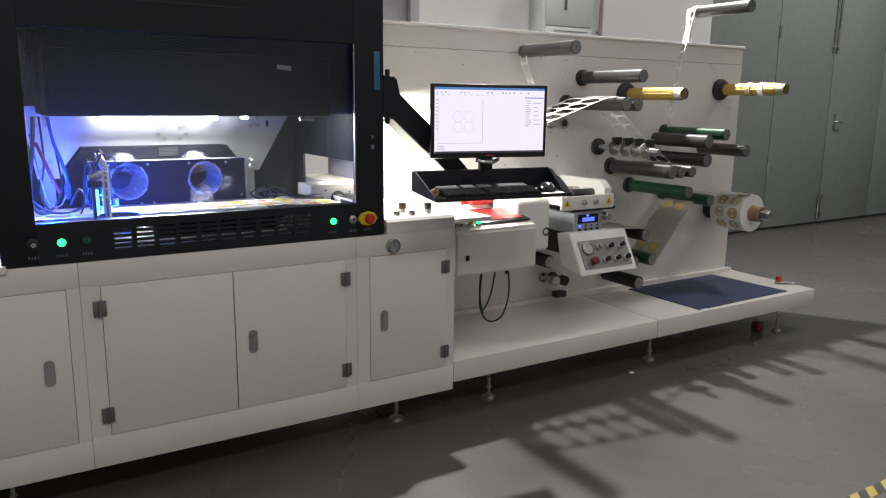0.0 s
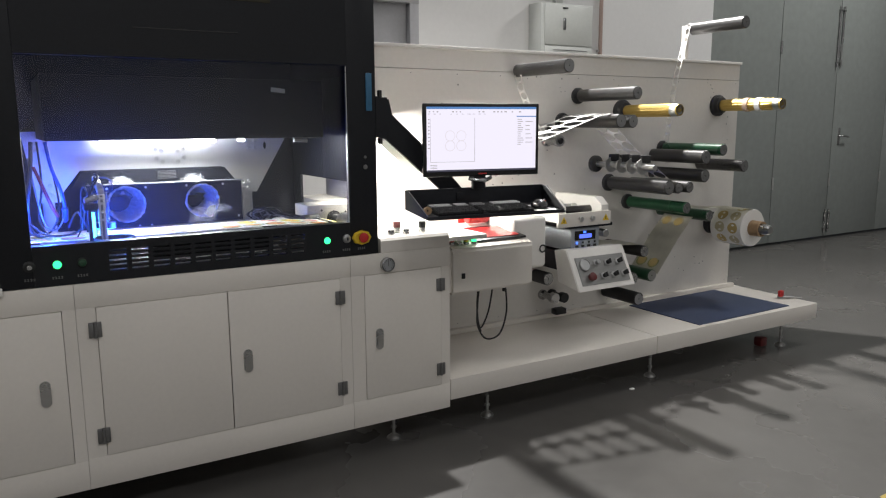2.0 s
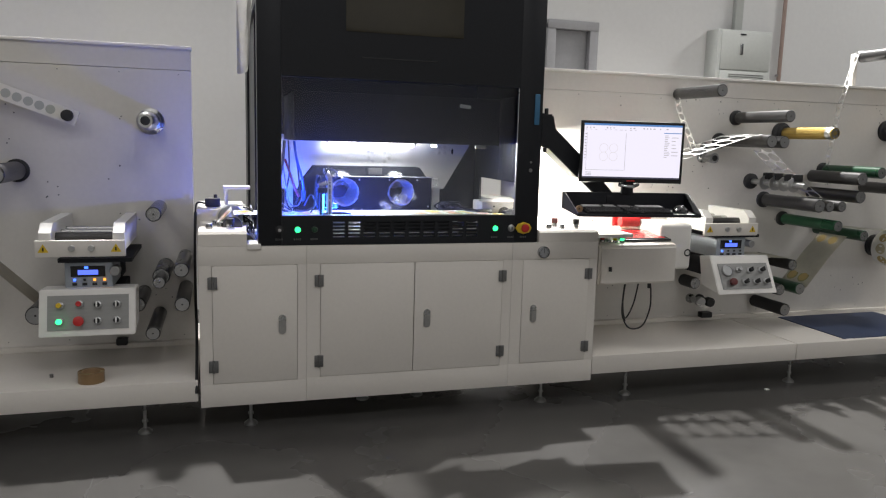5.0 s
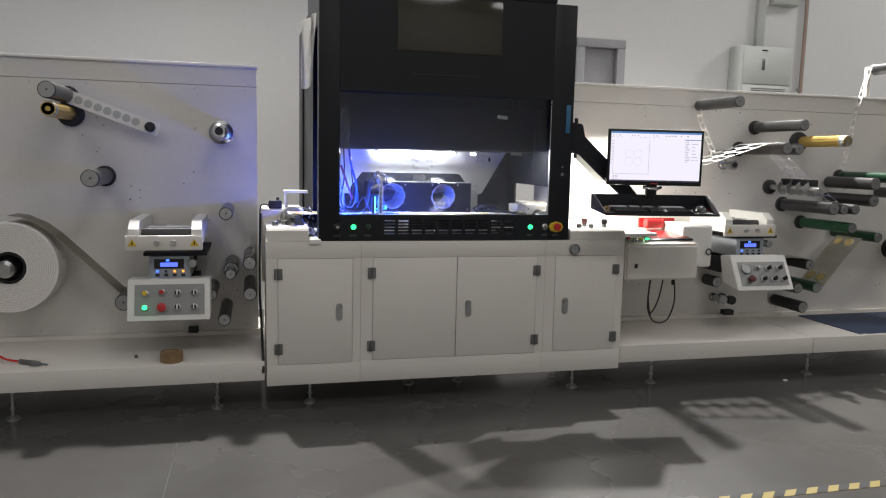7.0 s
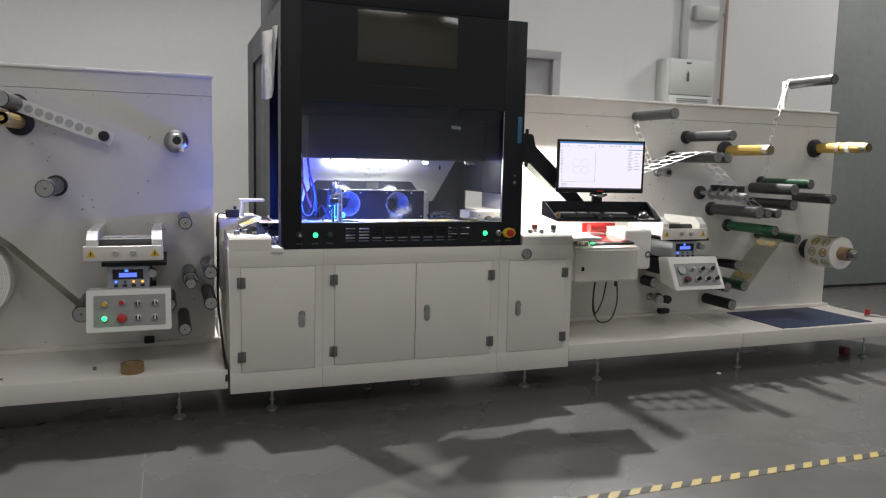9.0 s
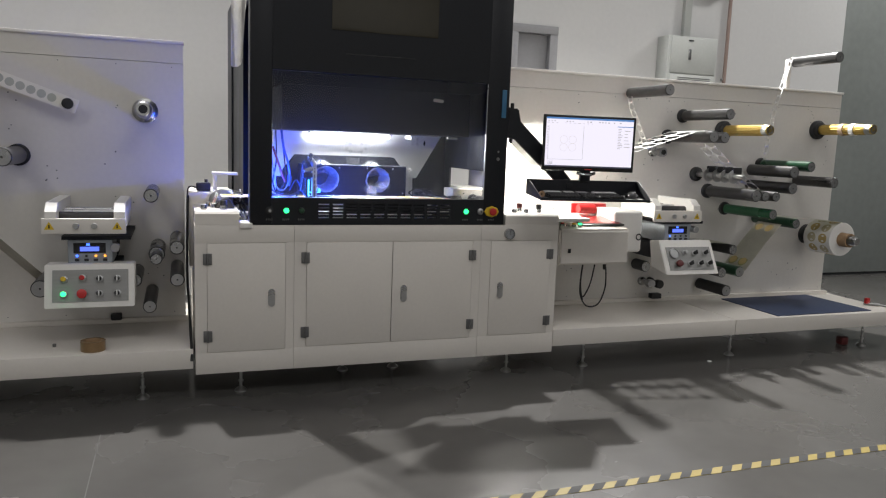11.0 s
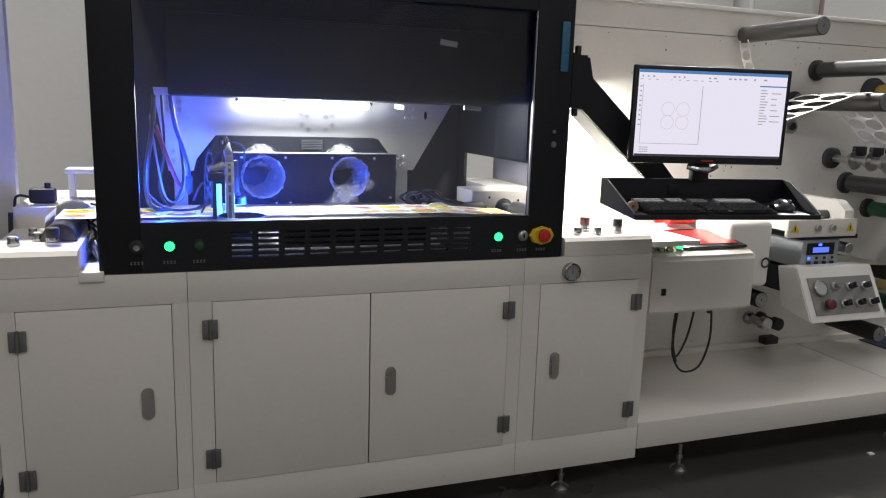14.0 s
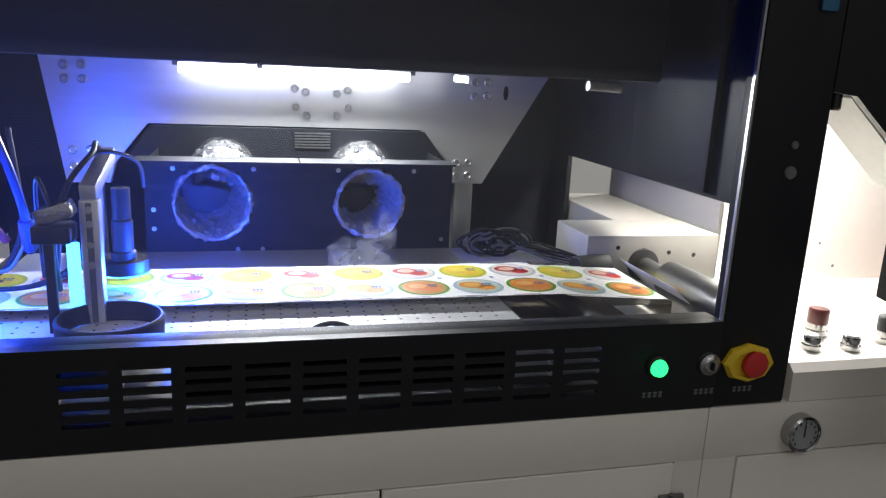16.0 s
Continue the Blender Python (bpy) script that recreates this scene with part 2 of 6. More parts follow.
TAPE_Y = material("yellow_floor_tape", (0.25, 0.185, 0.03), 0.6, var=0.15, scale=40)
TAPE_B = material("black_floor_tape", (0.015, 0.015, 0.015), 0.75, var=0.2, scale=40)
SCREEN = glow("monitor_screen", (0.86, 0.82, 0.95), 1.0)
SCREEN_GREY = glow("screen_grey_lines", (0.45, 0.42, 0.42), 0.8)
SCREEN_BLUE = glow("screen_blue_bar", (0.12, 0.28, 0.62), 0.8)
SCREEN_DARK = glow("screen_dark", (0.10, 0.10, 0.14), 0.5)
SCREEN_RING = glow("screen_ring", (0.70, 0.64, 0.66), 0.95)
TUBE_GLOW = glow("tube_lamp", (0.95, 0.98, 1.0), 28)
GREEN_GLOW = glow("green_indicator", (0.03, 1.0, 0.22), 3.0)
BLUE_GLOW = glow("blue_indicator", (0.05, 0.15, 1.0), 3.0)
LCD_GLOW = glow("blue_lcd", (0.10, 0.16, 0.9), 1.5)
BLUE_BEAM = glow("blue_lens", (0.06, 0.45, 1.0), 8.0)
ORANGE_GLOW = glow("orange_indicator", (1.0, 0.35, 0.05), 2.0)
PRINT = material("worn_white_print", (0.45, 0.45, 0.45), 0.6, var=0.1)


def clear(name, haze):
    """Clear plastic; its thin haze stands in for the veil of glare before the lamp."""
    m = bpy.data.materials.new(name)
    m.use_nodes = True
    n, l = m.node_tree.nodes, m.node_tree.links
    b = n["Principled BSDF"]
    b.inputs["Base Color"].default_value = (0.7, 0.72, 0.75, 1)
    b.inputs["Roughness"].default_value = 0.05
    tr, mx, fr = n.new("ShaderNodeBsdfTransparent"), n.new("ShaderNodeMixShader"), n.new("ShaderNodeBsdfGlossy")
    fr.inputs["Roughness"].default_value = 0.03
    tl, m2 = n.new("ShaderNodeBsdfTranslucent"), n.new("ShaderNodeMixShader")
    mx.inputs[0].default_value = 0.02
    m2.inputs[0].default_value = haze
    l.new(tr.outputs[0], mx.inputs[1]), l.new(fr.outputs[0], mx.inputs[2])
    l.new(mx.outputs[0], m2.inputs[1]), l.new(tl.outputs[0], m2.inputs[2])
    l.new(m2.outputs[0], n["Material Output"].inputs["Surface"])
    return m


PANE = clear("clear_acrylic", 0.005)


# ---- the hall ----
def hall():
    bm = B()
    box(bm, -9, 16, -9, 3.2, -0.1, 0.0)
    single("floor", bm, FLOOR, "polished grey concrete floor with dull reflections", "floor", kind="structure")
    bm = B()
    # back wall with the opening of the grey door
    box(bm, -9, 2.78, 2.6, 2.8, 0, 6)
    box(bm, 2.78, 3.30, 2.6, 2.8, 2.395, 6)
    box(bm, 3.30, 6.735, 2.6, 2.8, 0, 6)
    box(bm, 6.735, 16, 2.6, 2.8, 4.6, 6)
    single("wall_north", bm, WALL, "white painted hall wall behind the machine", "wall", kind="structure")
    for name, b in (("wall_south", (-9, 16, -9.2, -9, 0, 6)), ("wall_west", (-9.2, -9, -9, 2.8, 0, 6)), ("wall_east", (16, 16.2, -9, 2.8, 0, 6))):
        single(name, box(B(), *b), HALL_WALL, "unseen hall wall, grey to hold down bounced light", "wall", kind="structure")
    single("ceiling", box(B(), -9, 16, -9, 2.8, 6, 6.1), CEILING, "unseen hall roof, grey to hold down bounced light", "ceiling", kind="structure")


hall()


# ---- the cabinets under the laser ----
def cast_meshes():
    bm = B()
    # flat oval latch with a raised lip and a button
    out = [(0.017 * math.cos(a) + 0, 0.029 * (1 if math.sin(a) > 0 else -1) + 0.017 * math.sin(a)) for a in (2 * math.pi * k / 24 for k in range(24))]
    prism(bm, out, "y", -0.006, 0.0)
    inner = [(0.012 * math.cos(a), 0.026 * (1 if math.sin(a) > 0 else -1) + 0.012 * math.sin(a)) for a in (2 * math.pi * k / 20 for k in range(20))]
    prism(bm, inner, "y", -0.010, -0.006)
    rod(bm, (0, -0.010, 0.028), (0, -0.013, 0.028), 0.007, 12)
    latch = finish(bm, "handle", CHROME)
    bm = B()
    box(bm, -0.021, -0.002, -0.007, 0, -0.028, 0.028, 0.002)
    box(bm, 0.002, 0.021, -0.007, 0, -0.028, 0.028, 0.002)
    rod(bm, (0, -0.006, -0.029), (0, -0.006, 0.029), 0.006, 10)
    for sx in (-0.012, 0.012):
        for sz in (-0.018, 0.018):
            rod(bm, (sx, -0.007, sz), (sx, -0.0085, sz), 0.004, 8)
    hinge = finish(bm, "hinge", HINGE)
    bm = B()
    lathe(bm, (0, 0, 0), (0, 0, 1), [(0, 0), (0, 0.032), (0.006, 0.032), (0.014, 0.024), (0.022, 0.012), (0.024, 0.008), (0.16, 0.008), (0.16, 0)], 18)
    lathe(bm, (0, 0, 0.05), (0, 0, 1), [(0, 0.008), (0, 0.014), (0.01, 0.014), (0.01, 0.008)], 6)
    foot = finish(bm, "foot", STEEL)
    return latch, hinge, foot


LATCH, HINGE_MESH, FOOT = cast_meshes()


def leaf(unit, x0, x1, z0, z1, hinge_x, latch_x):
    """A flush door leaf with a dark gap round it, its hinges and latch."""
    d = part("door", box(B(), x0 + 0.0018, x1 - 0.0018, -0.003, 0.006, z0 + 0.0018, z1 - 0.0018, 0.001), CREAM, unit)
    if hinge_x is not None:
        for hz in (0.713, 0.322):
            place("hinge", HINGE_MESH, d, (hinge_x, -0.003, hz))
    if latch_x is not None:
        place("handle", LATCH, d, (latch_x, -0.003, 0.51))
    return d


def unit_body(unit, x0, x1, z1, openings, y1=1.0):
    """A sheet-metal carcass whose front is cut for the doors: each sheet is a part."""
    xs = [x0]
    for a, b, *_ in openings:
        xs += [a, b]
    xs.append(x1)
    za, zb = openings[0][2], openings[0][3]
    sheets = [("front_rail", (x0, x1, 0, 0.02, zb, z1, 0.001)), ("front_rail", (x0, x1, 0, 0.02, 0.128, za, 0.001))]
    for i in range(0, len(xs), 2):
        if xs[i + 1] - xs[i] > 0.002:
            sheets.append(("front_stile", (xs[i], xs[i + 1], 0, 0.02, za, zb)))
    sheets += [("bottom_sheet", (x0, x1, 0.02, y1, 0.128, 0.15)), ("side_sheet", (x0, x0 + 0.003, 0.02, y1, 0.15, z1 - 0.012)),
               ("side_sheet", (x1 - 0.003, x1, 0.02, y1, 0.15, z1 - 0.012)), ("top_sheet", (x0, x1, 0.02, y1, z1 - 0.012, z1)),
               ("back_sheet", (x0 + 0.003, x1 - 0.003, y1 - 0.003, y1, 0.15, z1 - 0.012))]
    for name, b in sheets:
        part(name, box(B(), *b), CREAM, unit)


DARK_RED = material("dark_red_plastic", (0.10, 0.015, 0.015), 0.35, var=0.15, scale=60)


def cabinets():
    g = "cabinet units under the laser"
    left = thing("cabinet_unit", "cream sheet-metal cabinet unit with one narrow door and raised console end", "cabinet", (0.23, 0.5, 0), g)
    unit_body(left, -0.012, 0.4694, 0.88, [(0.044, 0.428, 0.237, 0.792)])
    leaf(left, 0.044, 0.428, 0.237, 0.792, 0.047, 0.357)
    bm = B()
    prism(bm, [(0.0, 0.881), (0.36, 0.881), (0.36, 0.955), (0.012, 0.948), (0.0, 0.936)], "x", -0.010, 0.2)
    part("console", bm, CREAM, left)
    part("console_lip", box(B(), 0.2, 0.262, -0.012, 0.12, 0.866, 0.892, 0.003), CREAM_EDGE, left)
    knobs(left, [(0.035, 0.10, 0.95, CHROME, 0.014), (0.085, 0.16, 0.95, CHROME, 0.014), (0.13, 0.10, 0.95, RUBBER, 0.017), (0.06, 0.24, 0.951, CHROME, 0.011)])

    mid = thing("cabinet_unit", "wide cream sheet-metal cabinet unit with two doors", "cabinet", (0.98, 0.5, 0), g)
    unit_body(mid, 0.4706, 1.4994, 0.88, [(0.533, 1.451, 0.243, 0.793)])
    leaf(mid, 0.533, 0.991, 0.243, 0.793, 0.527, None)
    leaf(mid, 0.991, 1.451, 0.243, 0.793, 1.449, 1.057)

    right = thing("cabinet_unit", "narrow cream sheet-metal cabinet unit with pressure gauge above its door", "cabinet", (1.74, 0.5, 0), g)
    unit_body(right, 1.5006, 1.980, 0.88, [(1.560, 1.935, 0.246, 0.793)], 0.62)
    leaf(right, 1.560, 1.935, 0.246, 0.793, 1.929, 1.625)
    bm = B()
    prism(bm, [(0.0, 0.881), (0.36, 0.881), (0.36, 0.953), (0.012, 0.942), (0.0, 0.930)], "x", 1.642, 1.978)
    part("console", bm, CREAM, right)
    knobs(right, [(1.72, 0.06, 0.944, CHROME, 0.014), (1.79, 0.05, 0.944, CHROME, 0.014), (1.78, 0.12, 0.946, DARK_RED, 0.017), (1.88, 0.07, 0.945, RUBBER, 0.016)])
    dial = part("gauge", lathe(B(), (1.667, 0.0, 0.83), (1.667, -1, 0.83), [(0, 0), (0, 0.031), (0.018, 0.031), (0.021, 0.028), (0.018, 0.026), (0.015, 0.026), (0.015, 0)], 28), CHROME, right, "steel-rimmed pressure gauge")
    part("dial_face", disc(B(), (1.667, -0.0165, 0.83), 0.0255, "y"), material("grey_dial", (0.30, 0.31, 0.32), 0.3, var=0.1), dial)
    bm = B()
    for k in range(11):
        a = radians(225 - 27 * k)
        c = Vector((1.667 + 0.021 * math.cos(a), -0.0172, 0.83 + 0.021 * math.sin(a)))
        box(bm, c.x - 0.0012, c.x + 0.0012, c.y - 0.0002, c.y, c.z - 0.0022, c.z + 0.0022)
    box(bm, 1.666, 1.668, -0.0178, -0.0172, 0.826, 0.848)
    part("dial_marks", bm, BLACK, dial)
    for unit, x in ((left, 0.213), (right, 1.732), (mid, 0.80), (mid, 1.10)):
        back = 0.09 if unit is not mid else 0.32
        place("foot", FOOT, unit, (x, back, 0))
    for unit, x in ((left, 0.1), (right, 1.9), (mid, 0.6), (mid, 1.4)):
        place("foot", FOOT, unit, (x, 0.9 if unit is not right else 0.55, 0))


def knobs(parent, rows):
    for x, y, z, m, r in rows:
        k = part("push_button", lathe(B(), (x, y, z), (x, y, z + 1), [(0, 0), (0, r * 1.15), (0.008, r * 1.15), (0.010, r), (0.020, r), (0.022, r * 0.9), (0.022, 0)], 18), CHROME, parent)
        if m is not CHROME:
            part("button_cap", lathe(B(), (x, y, z + 0.02), (x, y, z + 1), [(0, 0), (0, r), (0.003, r * 1.05), (0.024, r * 1.05), (0.027, r * 0.9), (0.027, 0)], 18), m, k)
        else:
            part("button_cap", lathe(B(), (x, y, z + 0.022), (x, y, z + 1), [(0, 0), (0, r * 0.75), (0.003, r * 0.7), (0.003, 0)], 16), WHITE, k)


cabinets()


# ---- the black laser hood ----
# added pale slope, unseen itself, that throws lamp light out through the lowest slots
def slot_reflector():
    bm = B()
    prism(bm, [(0.0215, 0.901), (0.15, 0.937), (0.15, 0.940), (0.0215, 0.904)], "x", 0.36, 1.50)
    return bm


def hood():
    h = thing("laser_hood", "tall black sheet-metal laser hood with a clear front window", "machine hood", (0.94, 0.5, 0.88))
    bm = B()
    # front: posts, head and the strip below the window
    box(bm, 0.250, 0.357, 0, 0.03, 0.882, 2.15, 0.003)
    box(bm, 1.505, 1.630, 0, 0.03, 0.882, 2.15, 0.003)
    box(bm, 0.357, 1.505, 0, 0.03, 1.647, 2.15)
    part("front_frame", bm, BLACK, h)
    # lower strip with louvre slots
    bm = B()
    cols = [(0.591 + 0.0733 * k, 0.591 + 0.0733 * k + 0.057) for k in range(10)]
    rows = [(0.9155 + 0.0170 * k, 0.9155 + 0.0170 * k + 0.007) for k in range(5)]
    xs = [0.357] + [v for c in cols for v in c] + [1.505]
    for i in range(0, len(xs), 2):
        box(bm, xs[i], xs[i + 1], 0, 0.018, 0.882, 1.020)
    zs = [0.882] + [v for r in rows for v in r] + [1.020]
    for a, b in cols:
        for i in range(0, len(zs), 2):
            box(bm, a, b, 0, 0.018, zs[i], zs[i + 1])
    part("louvre_strip", bm, BLACK, h, smooth=0)
    part("window_sill", box(B(), 0.357, 1.505, 0.018, 0.050, 1.005, 1.020, 0.002), BLACK_SATIN, h)
    pane = part("window_pane", box(B(), 0.352, 1.51, 0.031, 0.035, 1.021, 1.65), PANE, h)
    pane.visible_shadow = False
    part("window_seal", box(B(), 1.4985, 1.5025, 0.0, 0.006, 1.022, 1.645), CHROME, h)
    # sides, open below for the web
    for x0, x1, y0, y1, z0, z1 in ((0.250, 0.262, 0.03, 1.66, 1.98, 2.15), (0.250, 0.262, 1.30, 1.66, 0.882, 1.98), (0.250, 0.262, 0.03, 0.10, 0.882, 1.98), (0.262, 0.266, 0.55, 1.32, 0.95, 1.99), (1.618, 1.630, 0.03, 1.66, 1.165, 2.15), (1.618, 1.630, 0.88, 1.66, 0.882, 1.165), (1.618, 1.630, 0.03, 0.10, 0.882, 1.165)):
        part("side_panel", box(B(), x0, x1, y0, y1, z0, z1), BLACK, h)
    part("back_panel", box(B(), 0.262, 1.618, 1.65, 1.66, 0.882, 2.15), BLACK, h)
    part("roof", box(B(), 0.255, 1.59, 0.03, 1.65, 2.14, 2.15), BLACK, h)
    part("crown", box(B(), 0.256, 1.512, 0.0, 0.9, 2.152, 2.42, 0.004), BLACK, h)
    # smoked inspection pane in the head
    smoked = material("smoked_brown_acrylic", (0.035, 0.030, 0.018), 0.16, var=0.1, scale=10)
    part("smoked_pane", box(B(), 0.645, 1.205, -0.003, 0.0, 1.86, 2.135, 0.001), smoked, h, "smoked brown acrylic pane")
    part("door_edge_strip", box(B(), 0.72, 1.08, -0.002, 0.0, 1.745, 1.749), BLACK_GLOSS, h)
    part("hood_floor", box(B(), 0.262, 1.618, 0.03, 1.65, 0.884, 0.892), BLACK_SATIN, h)
    # inner shroud over the work area, lamp above the plate
    bm = B()
    box(bm, 0.435, 1.50, 0.25, 0.86, 1.362, 1.60, 0.004)
    part("inner_shroud", bm, BLACK_SATIN, h)
    part("inner_door", box(B(), 1.600, 1.612, 0.24, 0.52, 1.175, 1.62, 0.002), BLACK_SATIN, h)
    part("inner_wall", box(B(), 0.262, 1.618, 0.98, 0.985, 0.892, 2.1), BLACK_SATIN, h)
    # switches on the strip
    z = 0.955
    part("rotary_knob", lathe(B(), (0.345, 0, z), (0.345, -1, z), [(0, 0), (0, 0.019), (0.004, 0.019), (0.006, 0.012), (0.018, 0.011), (0.018, 0)], 20), RUBBER, h)
    part("knob_cap", lathe(B(), (0.345, -0.0185, z), (0.345, -1, z), [(0, 0), (0, 0.009), (0.003, 0.008), (0.003, 0)], 16), CHROME, h)
    for x, m in ((0.428, GREEN_GLOW), (1.399, GREEN_GLOW), (0.505, GREEN)):
        b = part("lamp_button", lathe(B(), (x, 0, z), (x, -1, z), [(0, 0), (0, 0.0165), (0.006, 0.0165), (0.008, 0.0145), (0.008, 0)], 22), RUBBER, h)
        part("lamp_cap", lathe(B(), (x, -0.008, z), (x, -1, z), [(0, 0.0), (0, 0.0135), (0.006, 0.012), (0.008, 0.006), (0.008, 0)], 20), m, b)
    key = part("key_switch", lathe(B(), (1.486, 0, z), (1.486, -1, z), [(0, 0), (0, 0.018), (0.007, 0.017), (0.009, 0.012), (0.012, 0.010), (0.012, 0)], 22), CHROME, h)
    part("key_slot", box(B(), 1.484, 1.488, -0.016, -0.012, z - 0.006, z + 0.006), BLACK, key)
    bm = B()
    lathe(bm, (0, 0, 0), (0, -1, 0), [(0, 0), (0, 0.028), (0.008, 0.029), (0.014, 0.026), (0.015, 0.021), (0.009, 0.0205), (0.009, 0)], 8)
    for v in bm.verts:
        v.co = Vector((1.551 + v.co.x * 1.5, v.co.y, z + v.co.z * 1.06))
    stop = part("emergency_stop", bm, YELLOW, h, "yellow emergency stop surround with red knob")
    bm = B()
    lathe(bm, (1.557, -0.0095, z), (1.557, -1, z), [(0, 0), (0, 0.019), (0.006, 0.021), (0.010, 0.020), (0.012, 0.015), (0.0125, 0)], 24)
    part("stop_knob", bm, RED, stop)
    bm = B()
    for x in (0.345, 0.428, 0.505, 1.399, 1.486, 1.553):
        for k in range(4):
            for q in range(2):
                box(bm, x - 0.018 + 0.009 * k, x - 0.0122 + 0.009 * k, -0.001, 0, z - 0.049 + 0.005 * q, z - 0.0465 + 0.005 * q)
            box(bm, x - 0.0158 + 0.009 * k, x - 0.0142 + 0.009 * k, -0.0014, 0, z - 0.050, z - 0.041)
    tagged(part("switch_captions", bm, FAINT_PRINT, h), kind="stuff")
    for zz, rr in ((1.285, 0.006), (1.245, 0.010)):
        part("small_button", lathe(B(), (1.578, 0, zz), (1.578, -1, zz), [(0, 0), (0, rr), (0.003, rr * 0.9), (0.003, 0)], 14), HINGE, h)
    # things fixed to the right front edge
    part("blue_tag", box(B(), 1.585, 1.612, -0.006, 0.0, 1.47, 1.62, 0.003), BLUE_TAG, h, "blue plastic strip handle")
    part("shroud_label", turn_about(box(B(), 1.275, 1.335, 0.2470, 0.2495, 1.548, 1.566, 0.001), (1.30, 0.25, 1.555), 6, "Y"), BOX_GREY, h, "torn white paper label")
    # added reflector that makes the bottom slot rows look lit
    part("bounce_ledge", slot_reflector(), CREAM_EDGE, h)
    # added black strip that keeps the upper slots of the middle columns dark
    part("louvre_light_block", box(B(), 0.725, 1.170, 0.0185, 0.0205, 0.9415, 1.003), BLACK, h)
    part("inner_knob", rod(B(), (1.37, 0.26, 1.352), (1.43, 0.26, 1.349), 0.008, 12), HINGE, h)

    return h


HOOD = hood()


def hanging_cloth():
    bm = B()
    n, m = 8, 14
    grid = [[None] * (m + 1) for _ in range(n + 1)]
    for i in range(n + 1):
        for j in range(m + 1):
            u, v = i / n, j / m
            y = 0.015 + 0.11 * u * (0.75 + 0.25 * v)
            x = 0.238 - 0.065 * u - 0.010 * math.sin(u * 9 + v * 1.5) - 0.012 * v
            grid[i][j] = bm.verts.new((x, y, 2.02 - 0.34 * v - 0.03 * u + 0.012 * math.sin(u * 7 + 1) * v))
    for i in range(n):
        for j in range(m):
            bm.faces.new((grid[i][j], grid[i + 1][j], grid[i + 1][j + 1], grid[i][j + 1]))
    bmesh.ops.solidify(bm, geom=list(bm.faces), thickness=0.006)
    single("hanging_cloth", bm, CLOTH, "folded white cloth hanging on the side of the black hood", "cloth", (0.235, 0.12, 1.68))


hanging_cloth()


# ---- the two web stations ----
def roller(parent, x, z, y1, dia, m=None, y0=0.65, flange=True, cap=True):
    m = m or DARK_STEEL
    r = dia / 2
    n = y0 - y1
    body = part("roller", lathe(B(), (x, y0 - 0.02, z), (x, y1, z), [(0, 0), (0, r * 0.6), (0.012, r * 0.6), (0.012, r - 0.003), (0.015, r), (n - 0.023, r), (n - 0.02, r - 0.003), (n - 0.02, 0)], 28), m, parent)
    if flange:
        part("flange", lathe(B(), (x, y0, z), (x, y1, z), [(0, 0), (0, r + 0.012), (0.014, r + 0.012), (0.018, r + 0.006), (0.018, 0)], 24), RUBBER, body)
    if cap:
        part("end_cap", lathe(B(), (x, y1 + 0.001, z), (x, y1 - 1, z), [(0, r * 0.12), (0, r - 0.004), (0.002, r - 0.005), (0.002, r * 0.12), (0.0, r * 0.12)], 24), CHROME, body)
    return body


def winding_shaft(parent, x, z, y1, dia, bands=()):
    r = dia / 2
    n = 0.65 - y1
    b = part("winding_shaft", lathe(B(), (x, 0.60, z), (x, y1, z), [(0, 0), (0, r * 0.86), (n - 0.09, r * 0.86), (n - 0.088, r * 0.8), (n - 0.05, r * 0.8), (n - 0.05, 0)], 28), GOLD, parent, "gold anodised winding shaft")
    part("flange", lathe(B(), (x, 0.65, z), (x, y1, z), [(0, 0), (0, r + 0.028), (0.02, r + 0.028), (0.025, r + 0.018), (0.045, r + 0.012), (0.05, r), (0.05, 0)], 26), RUBBER, b)
    part("shaft_end", lathe(B(), (x, y1 + 0.05, z), (x, y1, z), [(0, 0), (0, r * 0.9), (0.03, r * 0.9), (0.05, r * 0.7), (0.05, r * 0.3), (0.035, r * 0.3), (0.035, 0)], 24), STEEL, b)
    bm = B()
    for k in range(14):
        a = 2 * math.pi * k / 14
        c = (x + r * 0.86 * math.cos(a), z + r * 0.86 * math.sin(a))
        rod(bm, (c[0], 0.58, c[1]), (c[0], y1 + 0.07, c[1]), 0.0022, 6)
    part("grip_ribs", bm, GOLD, b)
    for y, w, m in bands:
        part("paper_core", lathe(B(), (x, y, z), (x, y - 1, z), [(0, r * 0.87), (0, r * 1.05), (w, r * 1.05), (w, r * 0.87)], 26), m, b)
    return b


def base_tray(parent, x0, x1, y1=1.1):
    bm = B()
    box(bm, x0, x1, 0.0, y1, 0.16, 0.26, 0.003)
    return part("base_tray", bm, CREAM, parent)


